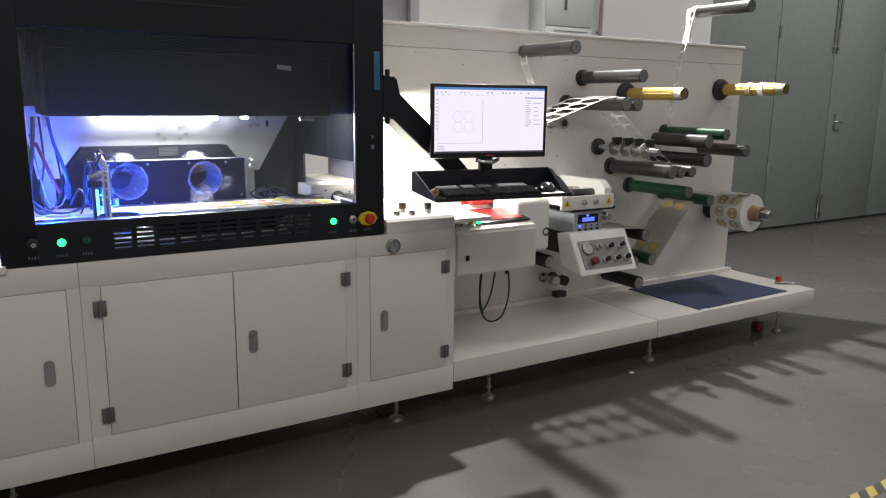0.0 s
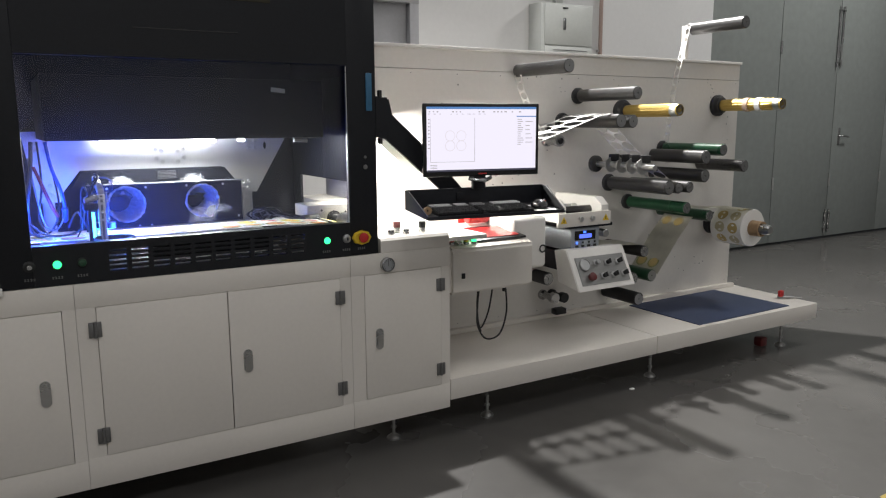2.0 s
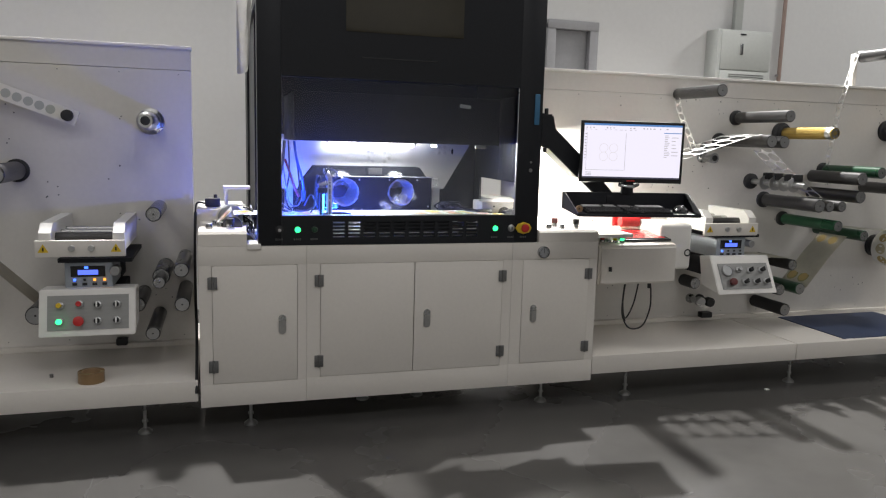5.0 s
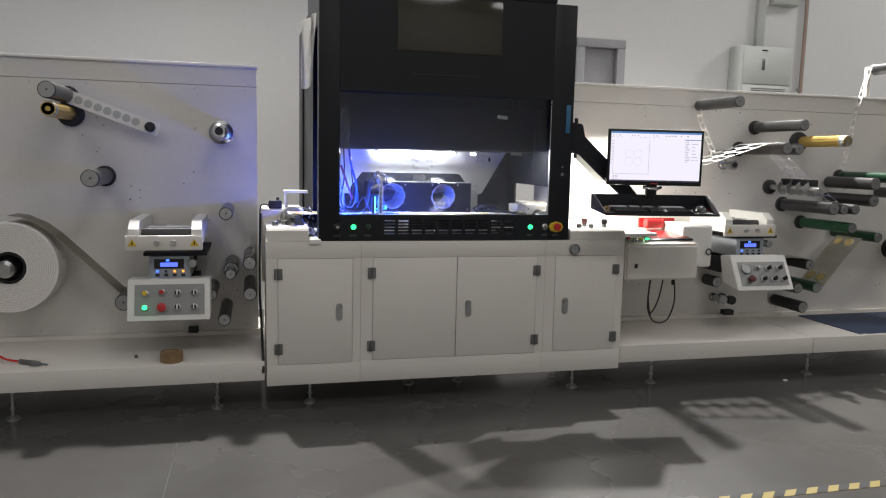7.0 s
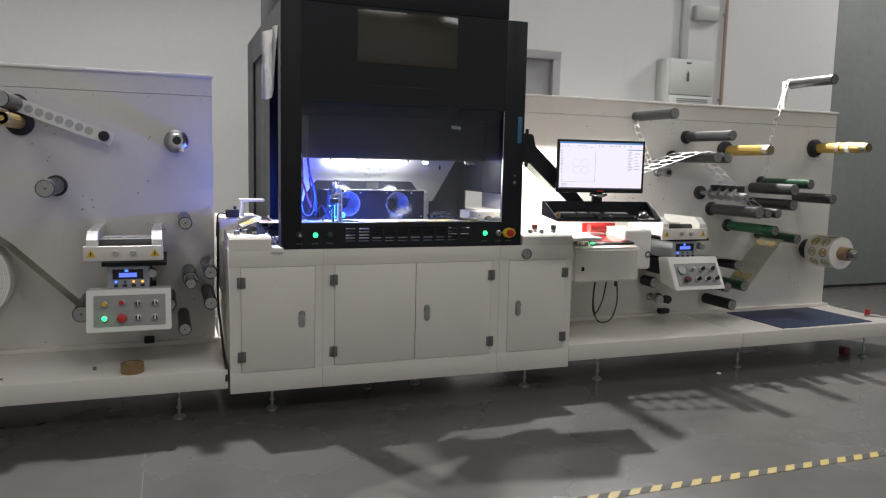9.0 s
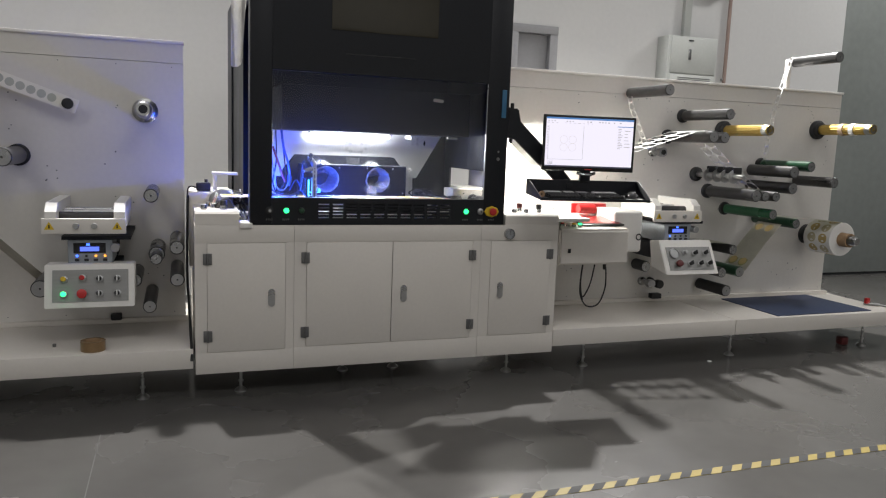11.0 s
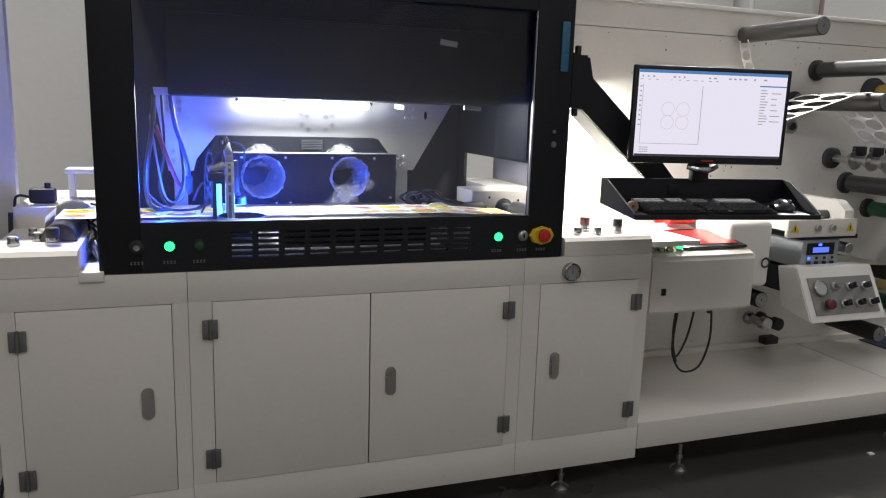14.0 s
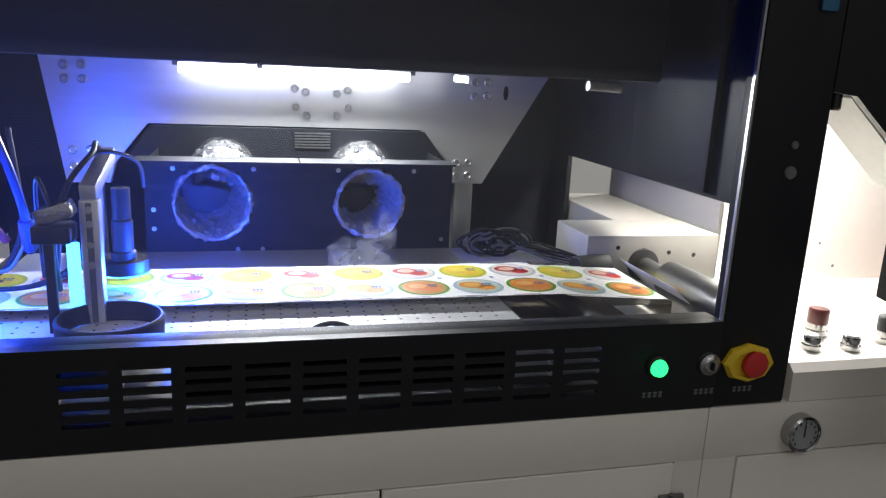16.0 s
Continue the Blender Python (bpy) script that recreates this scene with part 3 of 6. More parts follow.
def side_panel(parent, x0, x1, top=1.806):
    bm = B()
    box(bm, x0, x1, 0.65, 0.70, 0.262, top - 0.11)
    box(bm, x0, x1, 0.65, 0.70, top - 0.107, top - 0.004)
    p = part("panel", bm, PANEL, parent)
    part("panel_edge_trim", box(B(), x0 - 0.004, x1 + 0.004, 0.635, 0.72, top - 0.004, top + 0.012, 0.002), CREAM_EDGE, p)
    part("panel_foot_rail", box(B(), x0, x1 + 0.03, 0.615, 0.65, 0.2605, 0.286, 0.002), CREAM, p)
    # bolt holes in little groups
    rnd = random.Random(int(abs(x0) * 100))
    bm = B()
    n = int((x1 - x0) * 12)
    for _ in range(n):
        cx, cz = rnd.uniform(x0 + 0.05, x1 - 0.05), rnd.uniform(0.4, top - 0.14)
        for _ in range(rnd.choice((1, 1, 2, 4))):
            disc(bm, (cx + rnd.uniform(-0.05, 0.05), 0.6494, cz + rnd.uniform(-0.05, 0.05)), rnd.uniform(0.0025, 0.005), "y", 8)
    k = 0
    while x0 + 0.05 + 0.14 * k < x1:
        disc(bm, (x0 + 0.05 + 0.14 * k, 0.6494, top - 0.13), 0.003, "y", 8)
        disc(bm, (x0 + 0.05 + 0.14 * k, 0.6494, 0.31), 0.003, "y", 8)
        k += 2
    tagged(part("bolt_holes", bm, HINGE, p), kind="stuff")
    return p


def right_station():
    s = thing("web_station", "cream web-winding station with rows of rollers on its upright panel", "machine", (3.3, 0.5, 0))
    base_tray(s, 1.984, 3.312)
    part("base_tray", box(B(), 3.318, 4.765, 0.0, 1.1, 0.16, 0.26, 0.003), CREAM, s)
    side_panel(s, 1.815, 4.70)
    for x, y in ((2.247, 0.09), (3.355, 0.085), (4.505, 0.07), (2.3, 1.0), (3.4, 1.0), (4.5, 1.0)):
        place("foot", FOOT, s, (x, y, 0))
    D, G = DARK_STEEL, GREEN
    for x, z, y1, dia, m, fl in ((2.80, 1.703, 0.183, 0.070, D, False), (3.26, 1.575, 0.162, 0.070, D, True), (3.143, 1.427, 0.158, 0.074, D, True), (3.23, 1.425, 0.158, 0.070, D, False),
                                 (3.98, 1.256, 0.168, 0.070, G, True), (3.87, 1.215, 0.20, 0.080, D, False), (4.30, 1.147, 0.26, 0.075, D, False), (3.87, 1.105, 0.20, 0.078, D, False),
                                 (3.524, 1.054, 0.154, 0.080, D, True), (3.60, 1.05, 0.154, 0.065, D, False), (3.69, 1.05, 0.154, 0.065, D, False), (3.687, 0.928, 0.166, 0.070, G, True),
                                 (3.95, 0.86, 0.22, 0.068, G, False), (3.50, 0.672, 0.30, 0.068, RUBBER, False), (3.60, 0.512, 0.33, 0.074, G, False), (3.45, 0.51, 0.33, 0.070, D, False), (3.50, 0.38, 0.33, 0.078, RUBBER, False), (2.94, 0.536, 0.49, 0.075, RUBBER, False)):
        roller(s, x, z, y1, dia, m, flange=fl)
    winding_shaft(s, 3.614, 1.487, 0.187, 0.082)
    winding_shaft(s, 4.484, 1.528, 0.154, 0.084, ((0.42, 0.035, TAN), (0.33, 0.035, WHITE)))
    # roller on the bracket above the panel
    roller(s, 4.18, 2.005, 0.22, 0.075, D, flange=False)
    part("bracket", box(B(), 4.165, 4.195, 0.66, 0.695, 1.80, 2.03, 0.003), CREAM, s)
    # slitting shaft with round knives
    sh = part("slitting_shaft", rod(B(), (3.409, 0.65, 1.173), (3.409, 0.16, 1.168), 0.017, 16), STEEL, s)
    part("flange", lathe(B(), (3.409, 0.65, 1.173), (3.409, 0, 1.173), [(0, 0), (0, 0.05), (0.02, 0.05), (0.03, 0.035), (0.03, 0)], 24), RUBBER, sh)
    for y in (0.53, 0.44, 0.36, 0.28):
        part("round_knife", lathe(B(), (3.409, y, 1.172), (3.409, y - 1, 1.172), [(0, 0.017), (0, 0.032), (0.022, 0.032), (0.024, 0.045), (0.027, 0.045), (0.03, 0.017)], 24), STEEL, sh)
        part("knife_arm", box(B(), 3.40, 3.47, y - 0.03, y - 0.008, 1.19, 1.235, 0.004), RUBBER, sh)
    # small knobs and stops low on the panel
    for x, z in ((3.02, 0.405), (3.09, 0.40)):
        part("guide_knob", lathe(B(), (x, 0.65, z), (x, 0, z), [(0, 0), (0, 0.03), (0.02, 0.03), (0.03, 0.02), (0.09, 0.02), (0.095, 0.03), (0.13, 0.03), (0.13, 0)], 20), CHROME if x < 3.05 else RUBBER, s)
    for x, z in ((3.03, 1.318), (2.95, 1.385)):
        k = part("idler", lathe(B(), (x, 0.65, z), (x, 0, z), [(0, 0), (0, 0.034), (0.02, 0.034), (0.03, 0.026), (0.10, 0.026), (0.105, 0.032), (0.13, 0.032), (0.13, 0)], 22), CHROME, s)
        part("idler_cap", rod(B(), (x, 0.519, z), (x, 0.51, z), 0.018, 16, 0.002), RUBBER, k)
    part("stop_block", box(B(), 3.06, 3.14, 0.56, 0.61, 0.288, 0.325, 0.006), RUBBER, s)
    # rewound label roll with its core
    roll = part("label_roll", lathe(B(), (4.486, 0.55, 0.735), (4.486, 0, 0.735), [(0, 0.045), (0, 0.122), (0.235, 0.122), (0.237, 0.120), (0.237, 0.052)], 40), [WHITE], s, "white paper roll of printed labels")
    part("core", lathe(B(), (4.486, 0.56, 0.735), (4.486, 0, 0.735), [(0, 0.02), (0, 0.05), (0.32, 0.05), (0.32, 0.04), (0.30, 0.04), (0.30, 0)], 30), CARD, roll)
    part("spindle", lathe(B(), (4.486, 0.62, 0.735), (4.486, 0, 0.735), [(0, 0), (0, 0.034), (0.42, 0.034), (0.44, 0.026), (0.44, 0)], 24), STEEL, roll)
    part("flange", lathe(B(), (4.486, 0.65, 0.735), (4.486, 0, 0.735), [(0, 0), (0, 0.075), (0.03, 0.075), (0.05, 0.05), (0.05, 0)], 28), RUBBER, s)
    return s


def left_station():
    s = thing("web_station", "light grey unwinding station with a large paper roll on its panel", "machine", (-1.2, 0.5, 0))
    base_tray(s, -2.6, -0.024)
    side_panel(s, -2.4, -0.05)
    for x in (-0.263, -1.22, -2.4):
        place("foot", FOOT, s, (x, 0.085, 0))
        place("foot", FOOT, s, (x, 1.0, 0))
    for x, z, y1, dia, m in ((-1.04, 1.606, 0.20, 0.084, DARK_STEEL), (-0.868, 1.178, 0.24, 0.090, DARK_STEEL), (-0.214, 1.003, 0.235, 0.070, DARK_STEEL), (-0.094, 0.745, 0.18, 0.070, DARK_STEEL),
                             (-0.192, 0.695, 0.30, 0.080, STEEL), (-0.192, 0.690, 0.17, 0.058, RUBBER), (-0.093, 0.580, 0.18, 0.070, DARK_STEEL), (-0.226, 0.445, 0.18, 0.066, RUBBER), (-0.718, 0.551, 0.18, 0.085, DARK_STEEL), (-0.30, 0.56, 0.3, 0.07, RUBBER)):
        roller(s, x, z, y1, dia, m if z > 1.1 else BLACK_ROLLER, flange=z > 1.1)
    winding_shaft(s, -1.03, 1.513, 0.17, 0.084)
    w = part("spindle", lathe(B(), (-0.248, 0.65, 1.435), (-0.248, 0, 1.435), [(0, 0), (0, 0.066), (0.02, 0.066), (0.03, 0.054), (0.07, 0.052), (0.075, 0.044), (0.27, 0.042), (0.29, 0.032), (0.29, 0)], 30), STEEL, s)
    part("spindle_end", lathe(B(), (-0.248, 0.359, 1.435), (-0.248, 0, 1.435), [(0, 0), (0, 0.022), (0.004, 0.022), (0.004, 0)], 20), RUBBER, w)
    # big unwinding roll
    c = (-1.30, 0.705)
    roll = part("paper_roll", lathe(B(), (c[0], 0.60, c[1]), (c[0], 0, c[1]), [(0, 0.08), (0, 0.236), (0.20, 0.236), (0.203, 0.232), (0.203, 0.085)], 64), WHITE, s, "large roll of white label paper")
    part("core", lathe(B(), (c[0], 0.61, c[1]), (c[0], 0, c[1]), [(0, 0.02), (0, 0.082), (0.205, 0.082), (0.205, 0.07), (0.12, 0.07), (0.12, 0)], 36), RUBBER, roll)
    part("spindle", lathe(B(), (c[0], 0.64, c[1]), (c[0], 0, c[1]), [(0, 0), (0, 0.045), (0.30, 0.045), (0.32, 0.03), (0.32, 0)], 26), STEEL, roll)
    bm = B()
    for k in range(16):
        r = 0.095 + 0.0085 * k
        ring_flat(bm, (c[0], 0.3960, c[1]), r, r + 0.0012, "y", 64)
    part("roll_layers", bm, TAN, roll)
    # swing arm with round holes
    a, b = Vector((-1.045, 0.3, 1.607)), Vector((-0.617, 0.3, 1.451))
    d = (b - a).normalized()
    nrm = Vector((-d.z, 0, d.x))
    bm = B()
    e = d * 0.045
    prism(bm, [((p.x), (p.z)) for p in (a - e + nrm * 0.036, b + e + nrm * 0.036, b + e - nrm * 0.036, a - e - nrm * 0.036)], "y", 0.555, 0.575)
    arm = part("swing_arm", bm, CREAM_EDGE, s, "white swing arm with a row of holes")
    for k in range(8):
        p = a + (b - a) * (0.06 + 0.11 * k)
        part("arm_hole", rod(B(), (p.x, 0.5545, p.z), (p.x, 0.5535, p.z), 0.0215, 20), BOX_GREY, arm)
    part("arm_pivot", lathe(B(), (b.x, 0.555, b.z), (b.x, 0, b.z), [(0, 0), (0, 0.028), (0.02, 0.027), (0.022, 0.015), (0.022, 0)], 22), RUBBER, arm)
    return s


RIGHT, LEFT = right_station(), left_station()


def nip_and_controls(s, x0, z0, y0, lights, group, nip, meter, lean):
    """Nip rollers on top, a small instrument with a blue display, and a sloping control box below."""
    yn, zn = y0 + nip[0], z0 + nip[1]
    # nip frame
    n = thing("nip_unit", "cream clamp unit holding two steel nip rollers", "machine part", (x0 + 0.2, 0.45, zn + 0.36), group)
    for x in (x0 + 0.01, x0 + 0.31):
        bm = B()
        prism(bm, [(yn + 0.0, zn + 0.38), (0.645, zn + 0.38), (0.645, zn + 0.50), (yn + 0.05, zn + 0.50), (yn, zn + 0.46)], "x", x, x + 0.05)
        part("side_cheek", bm, CREAM_EDGE, n)
    part("front_bar", box(B(), x0 - 0.005, x0 + 0.365, yn - 0.02, yn, zn + 0.355, zn + 0.43, 0.006), CREAM, n)
    for y, z in ((yn + 0.10, zn + 0.428), (yn + 0.22, zn + 0.428), (yn + 0.34, zn + 0.428)):
        part("nip_roller", rod(B(), (x0 + 0.06, y, z), (x0 + 0.31, y, z), 0.024, 20), STEEL if y > yn + 0.15 else DARK_STEEL, n)
    for x in (x0 + 0.145, x0 + 0.225):
        part("screw_knob", rod(B(), (x, yn - 0.02, zn + 0.395), (x, yn - 0.035, zn + 0.395), 0.014, 16, 0.002), STEEL, n)
    for x in (x0 + 0.03, x0 + 0.325):
        bm = B()
        prism(bm, [(x - 0.022, zn + 0.377), (x + 0.022, zn + 0.377), (x, zn + 0.415)], "y", yn - 0.0215, yn - 0.0204)
        part("warning_sticker", bm, YELLOW, n)
        bm = B()
        box(bm, x - 0.003, x + 0.003, yn - 0.0222, yn - 0.0216, zn + 0.383, zn + 0.40)
        part("sticker_mark", bm, BLACK, n)
    yi, zi = y0 + meter[0], z0 + meter[1]
    # instrument
    i = thing("tension_meter", "small grey instrument with a glowing blue display", "instrument", (x0 + 0.18, yi + 0.08, zi + 0.2), group)
    part("case", box(B(), x0 + 0.095, x0 + 0.295, yi + 0.02, yi + 0.30, zi + 0.205, zi + 0.325, 0.004), GREY_BLUE, i)
    part("mounting_plate", box(B(), x0 + 0.07, x0 + 0.38, yi + 0.01, 0.648, zi + 0.327, zi + 0.345), BLACK_SATIN, i)
    part("display", box(B(), x0 + 0.12, x0 + 0.265, yi + 0.016, yi + 0.019, zi + 0.26, zi + 0.31), BLACK_GLOSS, i)
    part("lcd", box(B(), x0 + 0.15, x0 + 0.235, yi + 0.0135, yi + 0.0155, zi + 0.27, zi + 0.292), LCD_GLOW, i)
    for k in range(4):
        x = x0 + 0.125 + 0.042 * k
        part("key", box(B(), x, x + 0.02, yi + 0.015, yi + 0.019, zi + 0.22, zi + 0.232), RUBBER, i)
        part("indicator", box(B(), x + 0.005, x + 0.015, yi + 0.015, yi + 0.019, zi + 0.241, zi + 0.251), (BLUE_GLOW, RUBBER, ORANGE_GLOW if lights else RUBBER, ORANGE_GLOW if lights else RUBBER)[k], i)
    part("indicator", box(B(), x0 + 0.178, x0 + 0.194, yi + 0.0135, yi + 0.0155, zi + 0.298, zi + 0.308), BLUE_GLOW, i)
    part("side_knob", rod(B(), (x0 + 0.31, yi + 0.04, zi + 0.29), (x0 + 0.31, yi - 0.02, zi + 0.29), 0.022, 18, 0.003), CHROME, i)
    part("bracket", box(B(), x0 + 0.12, x0 + 0.30, yi + 0.30, 0.648, zi + 0.20, zi + 0.30, 0.004), BLACK_SATIN, i)
    # sloping control box
    c = thing("control_box", "cream sloping control box with push buttons and selector knobs", "control panel", (x0 + 0.2, y0 + 0.2, z0), group)
    bm = B()
    prism(bm, [(y0 - 0.02, z0), (y0 + 0.15, z0 + 0.03), (y0 + 0.19, z0 + 0.195), (y0 + lean, z0 + 0.205)], "x", x0, x0 + 0.398)
    bmesh.ops.bevel(bm, geom=list(bm.edges), offset=0.004, segments=2, affect="EDGES")
    part("case", bm, CREAM_EDGE, c)
    part("wall_bracket", box(B(), x0 + 0.10, x0 + 0.32, y0 + 0.14, 0.648, z0 + 0.06, z0 + 0.17, 0.004), BLACK_SATIN, c)
    # the face lies on the slope
    a, b = Vector((0, y0 - 0.02, z0)), Vector((0, y0 + lean, z0 + 0.205))
    d = (b - a).normalized()
    out = Vector((0, -d.z, d.y))

    def on(u, v, w=0.0):
        return Vector((x0 + u, 0, 0)) + a + d * v + out * w
    bm = B()
    vs = [bm.verts.new(on(*p)) for p in ((0.035, 0.03, 0.001), (0.37, 0.03, 0.001), (0.37, 0.185, 0.001), (0.035, 0.185, 0.001), (0.035, 0.03, 0.004), (0.37, 0.03, 0.004), (0.37, 0.185, 0.004), (0.035, 0.185, 0.004))]
    for f in ((3, 2, 1, 0), (4, 5, 6, 7), (0, 1, 5, 4), (1, 2, 6, 5), (2, 3, 7, 6), (3, 0, 4, 7)):
        bm.faces.new([vs[k] for k in f])
    part("face_plate", bm, FACE, c, "grey brushed face plate")
    rows = lights or ((0.085, 0.140, "gauge"), (0.165, 0.145, "white"), (0.24, 0.14, "black"), (0.32, 0.14, "black"), (0.10, 0.07, "dark"), (0.19, 0.07, "black"), (0.265, 0.07, "black"), (0.335, 0.07, "black"))
    for u, v, kind in rows:
        p, q = on(u, v, 0.004), on(u, v, 1)
        if kind == "gauge":
            k = part("gauge", lathe(B(), p, q, [(0, 0), (0, 0.034), (0.012, 0.034), (0.014, 0.03), (0.010, 0.029), (0.010, 0)], 26), CHROME, c)
            part("dial_face", lathe(B(), on(u, v, 0.0145), q, [(0, 0), (0, 0.028), (0.0004, 0.028), (0.0004, 0)], 24), material("pale_dial", (0.45, 0.46, 0.46), 0.3, var=0.1), k)
            continue
        big = kind in ("stop", "dark")
        m = {"dark": DARK_RED, "stop": RED, "black": RUBBER, "white": CHROME, "red": RED, "yellow": YELLOW, "green": GREEN_GLOW}[kind]
        k = part("switch_plate", lathe(B(), p, q, [(0, 0), (0, 0.026), (0.002, 0.026), (0.002, 0)], 4), FACE, c)
        part("bezel", lathe(B(), on(u, v, 0.006), q, [(0, 0), (0, 0.017), (0.005, 0.017), (0.007, 0.014), (0.007, 0)], 20), CHROME, k)
        r = 0.022 if big else 0.012
        part("knob", lathe(B(), on(u, v, 0.012), q, [(0, 0), (0, r * 0.9), (0.012, r), (0.020, r), (0.022, r * 0.8), (0.022, 0)], 20), m, k)
        if kind == "black":
            bm = B()
            box(bm, -0.003, 0.003, -0.012, 0.012, 0, 0.010, 0.001)
            mm = Matrix.Translation(on(u, v, 0.034)) @ out.to_track_quat("Z", "Y").to_matrix().to_4x4()
            bm.transform(mm)
            part("knob_grip", bm, WHITE if lights and u > 0.2 else RUBBER, k)
    return n, i, c


nip_and_controls(RIGHT, 2.795, 0.555, 0.08, None, "controls of the winding station", (0.17, -0.04), (0.145, -0.022), 0.09)
nip_and_controls(LEFT, -0.69, 0.470, 0.105, ((0.085, 0.140, "yellow"), (0.165, 0.145, "red"), (0.24, 0.14, "black"), (0.32, 0.14, "black"), (0.085, 0.068, "green"), (0.165, 0.068, "stop"), (0.24, 0.068, "black"), (0.32, 0.068, "black")), "controls of the unwinding station", (0.03, 0.0), (0.08, -0.01), 0.035)


# ---- monitor, tray and arm ----
YAW = -10.9
MC = (2.075, -0.118, 1.348)


def monitor():
    m = thing("monitor", "black widescreen monitor showing a drawing program", "monitor", (2.06, -0.127, 1.12))
    x, y, z = MC

    def put(name, bm, mat, parent, label=""):
        return part(name, turn_about(bm, (x, y, z), YAW), mat, parent, label)
    bm = B()
    w, h = 0.267, 0.153
    box(bm, x - w, x + w, y, y + 0.018, z - h, z + h, 0.004)
    box(bm, x - w + 0.04, x + w - 0.04, y + 0.018, y + 0.045, z - h + 0.04, z + h - 0.05, 0.012)
    case = put("case", bm, BLACK_GLOSS, m)
    sw, s0, s1 = w - 0.015, z - h + 0.022, z + h - 0.014
    scr = put("screen", box(B(), x - sw, x + sw, y - 0.0012, y + 0.001, s0, s1), SCREEN, m, "lit screen with a drawing window")
    f = y - 0.0024

    def bar(a, b, c, d, mat, name="screen_bar"):
        put(name, box(B(), x - sw + a * 2 * sw, x - sw + b * 2 * sw, f, f + 0.0009, s0 + c * (s1 - s0), s0 + d * (s1 - s0)), mat, scr)
    bar(0, 1, 0.965, 1.0, SCREEN_BLUE)
    bar(0, 1, 0.0, 0.028, SCREEN_DARK)
    bar(0.815, 1.0, 0.845, 0.860, SCREEN_BLUE)
    lines = B()

    def ln(a, b, c, d):
        box(lines, x - sw + a * 2 * sw, x - sw + b * 2 * sw, f, f + 0.0008, s0 + c * (s1 - s0), s0 + d * (s1 - s0))
    rnd = random.Random(4)
    for k in range(26):
        u = 0.02 + 0.034 * k
        if rnd.random() < 0.75:
            ln(u, u + rnd.uniform(0.008, 0.022), 0.915, 0.932)
    for k in range(12):
        u = 0.01 + 0.05 * k
        if rnd.random() < 0.7:
            ln(u, u + rnd.uniform(0.01, 0.03), 0.885, 0.892)
    for k in range(9):
        ln(0.012, 0.024, 0.80 - 0.055 * k, 0.815 - 0.055 * k)
    for k in range(13):
        v = 0.80 - 0.033 * k
        ln(0.825, 0.825 + rnd.uniform(0.03, 0.06), v, v + 0.010)
        if k % 2:
            ln(0.90, 0.90 + rnd.uniform(0.03, 0.07), v, v + 0.010)
    ln(0.425, 0.428, 0.15, 0.83)
    ln(0.03, 0.428, 0.148, 0.153)
    ln(0.03, 0.032, 0.15, 0.83)
    for k in range(3):
        ln(0.03, 0.09, 0.10 - 0.025 * k, 0.108 - 0.025 * k)
    tagged(put("screen_lines", lines, SCREEN_GREY, scr), kind="stuff")
    for u in (0.205, 0.305):
        for v in (0.40, 0.555):
            put("screen_ring", ring_flat(B(), (x - sw + u * 2 * sw, f, s0 + v * (s1 - s0)), 0.0205, 0.0222, "y", 32), SCREEN_RING, scr)
    put("maker_mark", box(B(), x - 0.02, x + 0.02, f - 0.0005, f + 0.002, z - h + 0.008, z - h + 0.013), RED, case)
    bm = B()
    box(bm, x - 0.05, x + 0.05, y + 0.045, y + 0.10, z - 0.05, z + 0.05, 0.004)
    box(bm, x - 0.03, x + 0.03, y + 0.03, y + 0.06, z - h - 0.06, z - 0.04, 0.006)
    put("mount", bm, BLACK_SATIN, m)
    bm = B()
    tube(bm, [(x - 0.05, y + 0.03, z - h - 0.01), (x, y - 0.0, z - h - 0.02), (x + 0.05, y + 0.03, z - h - 0.01)], 0.010, 10)
    put("clamp", bm, CHROME, m)


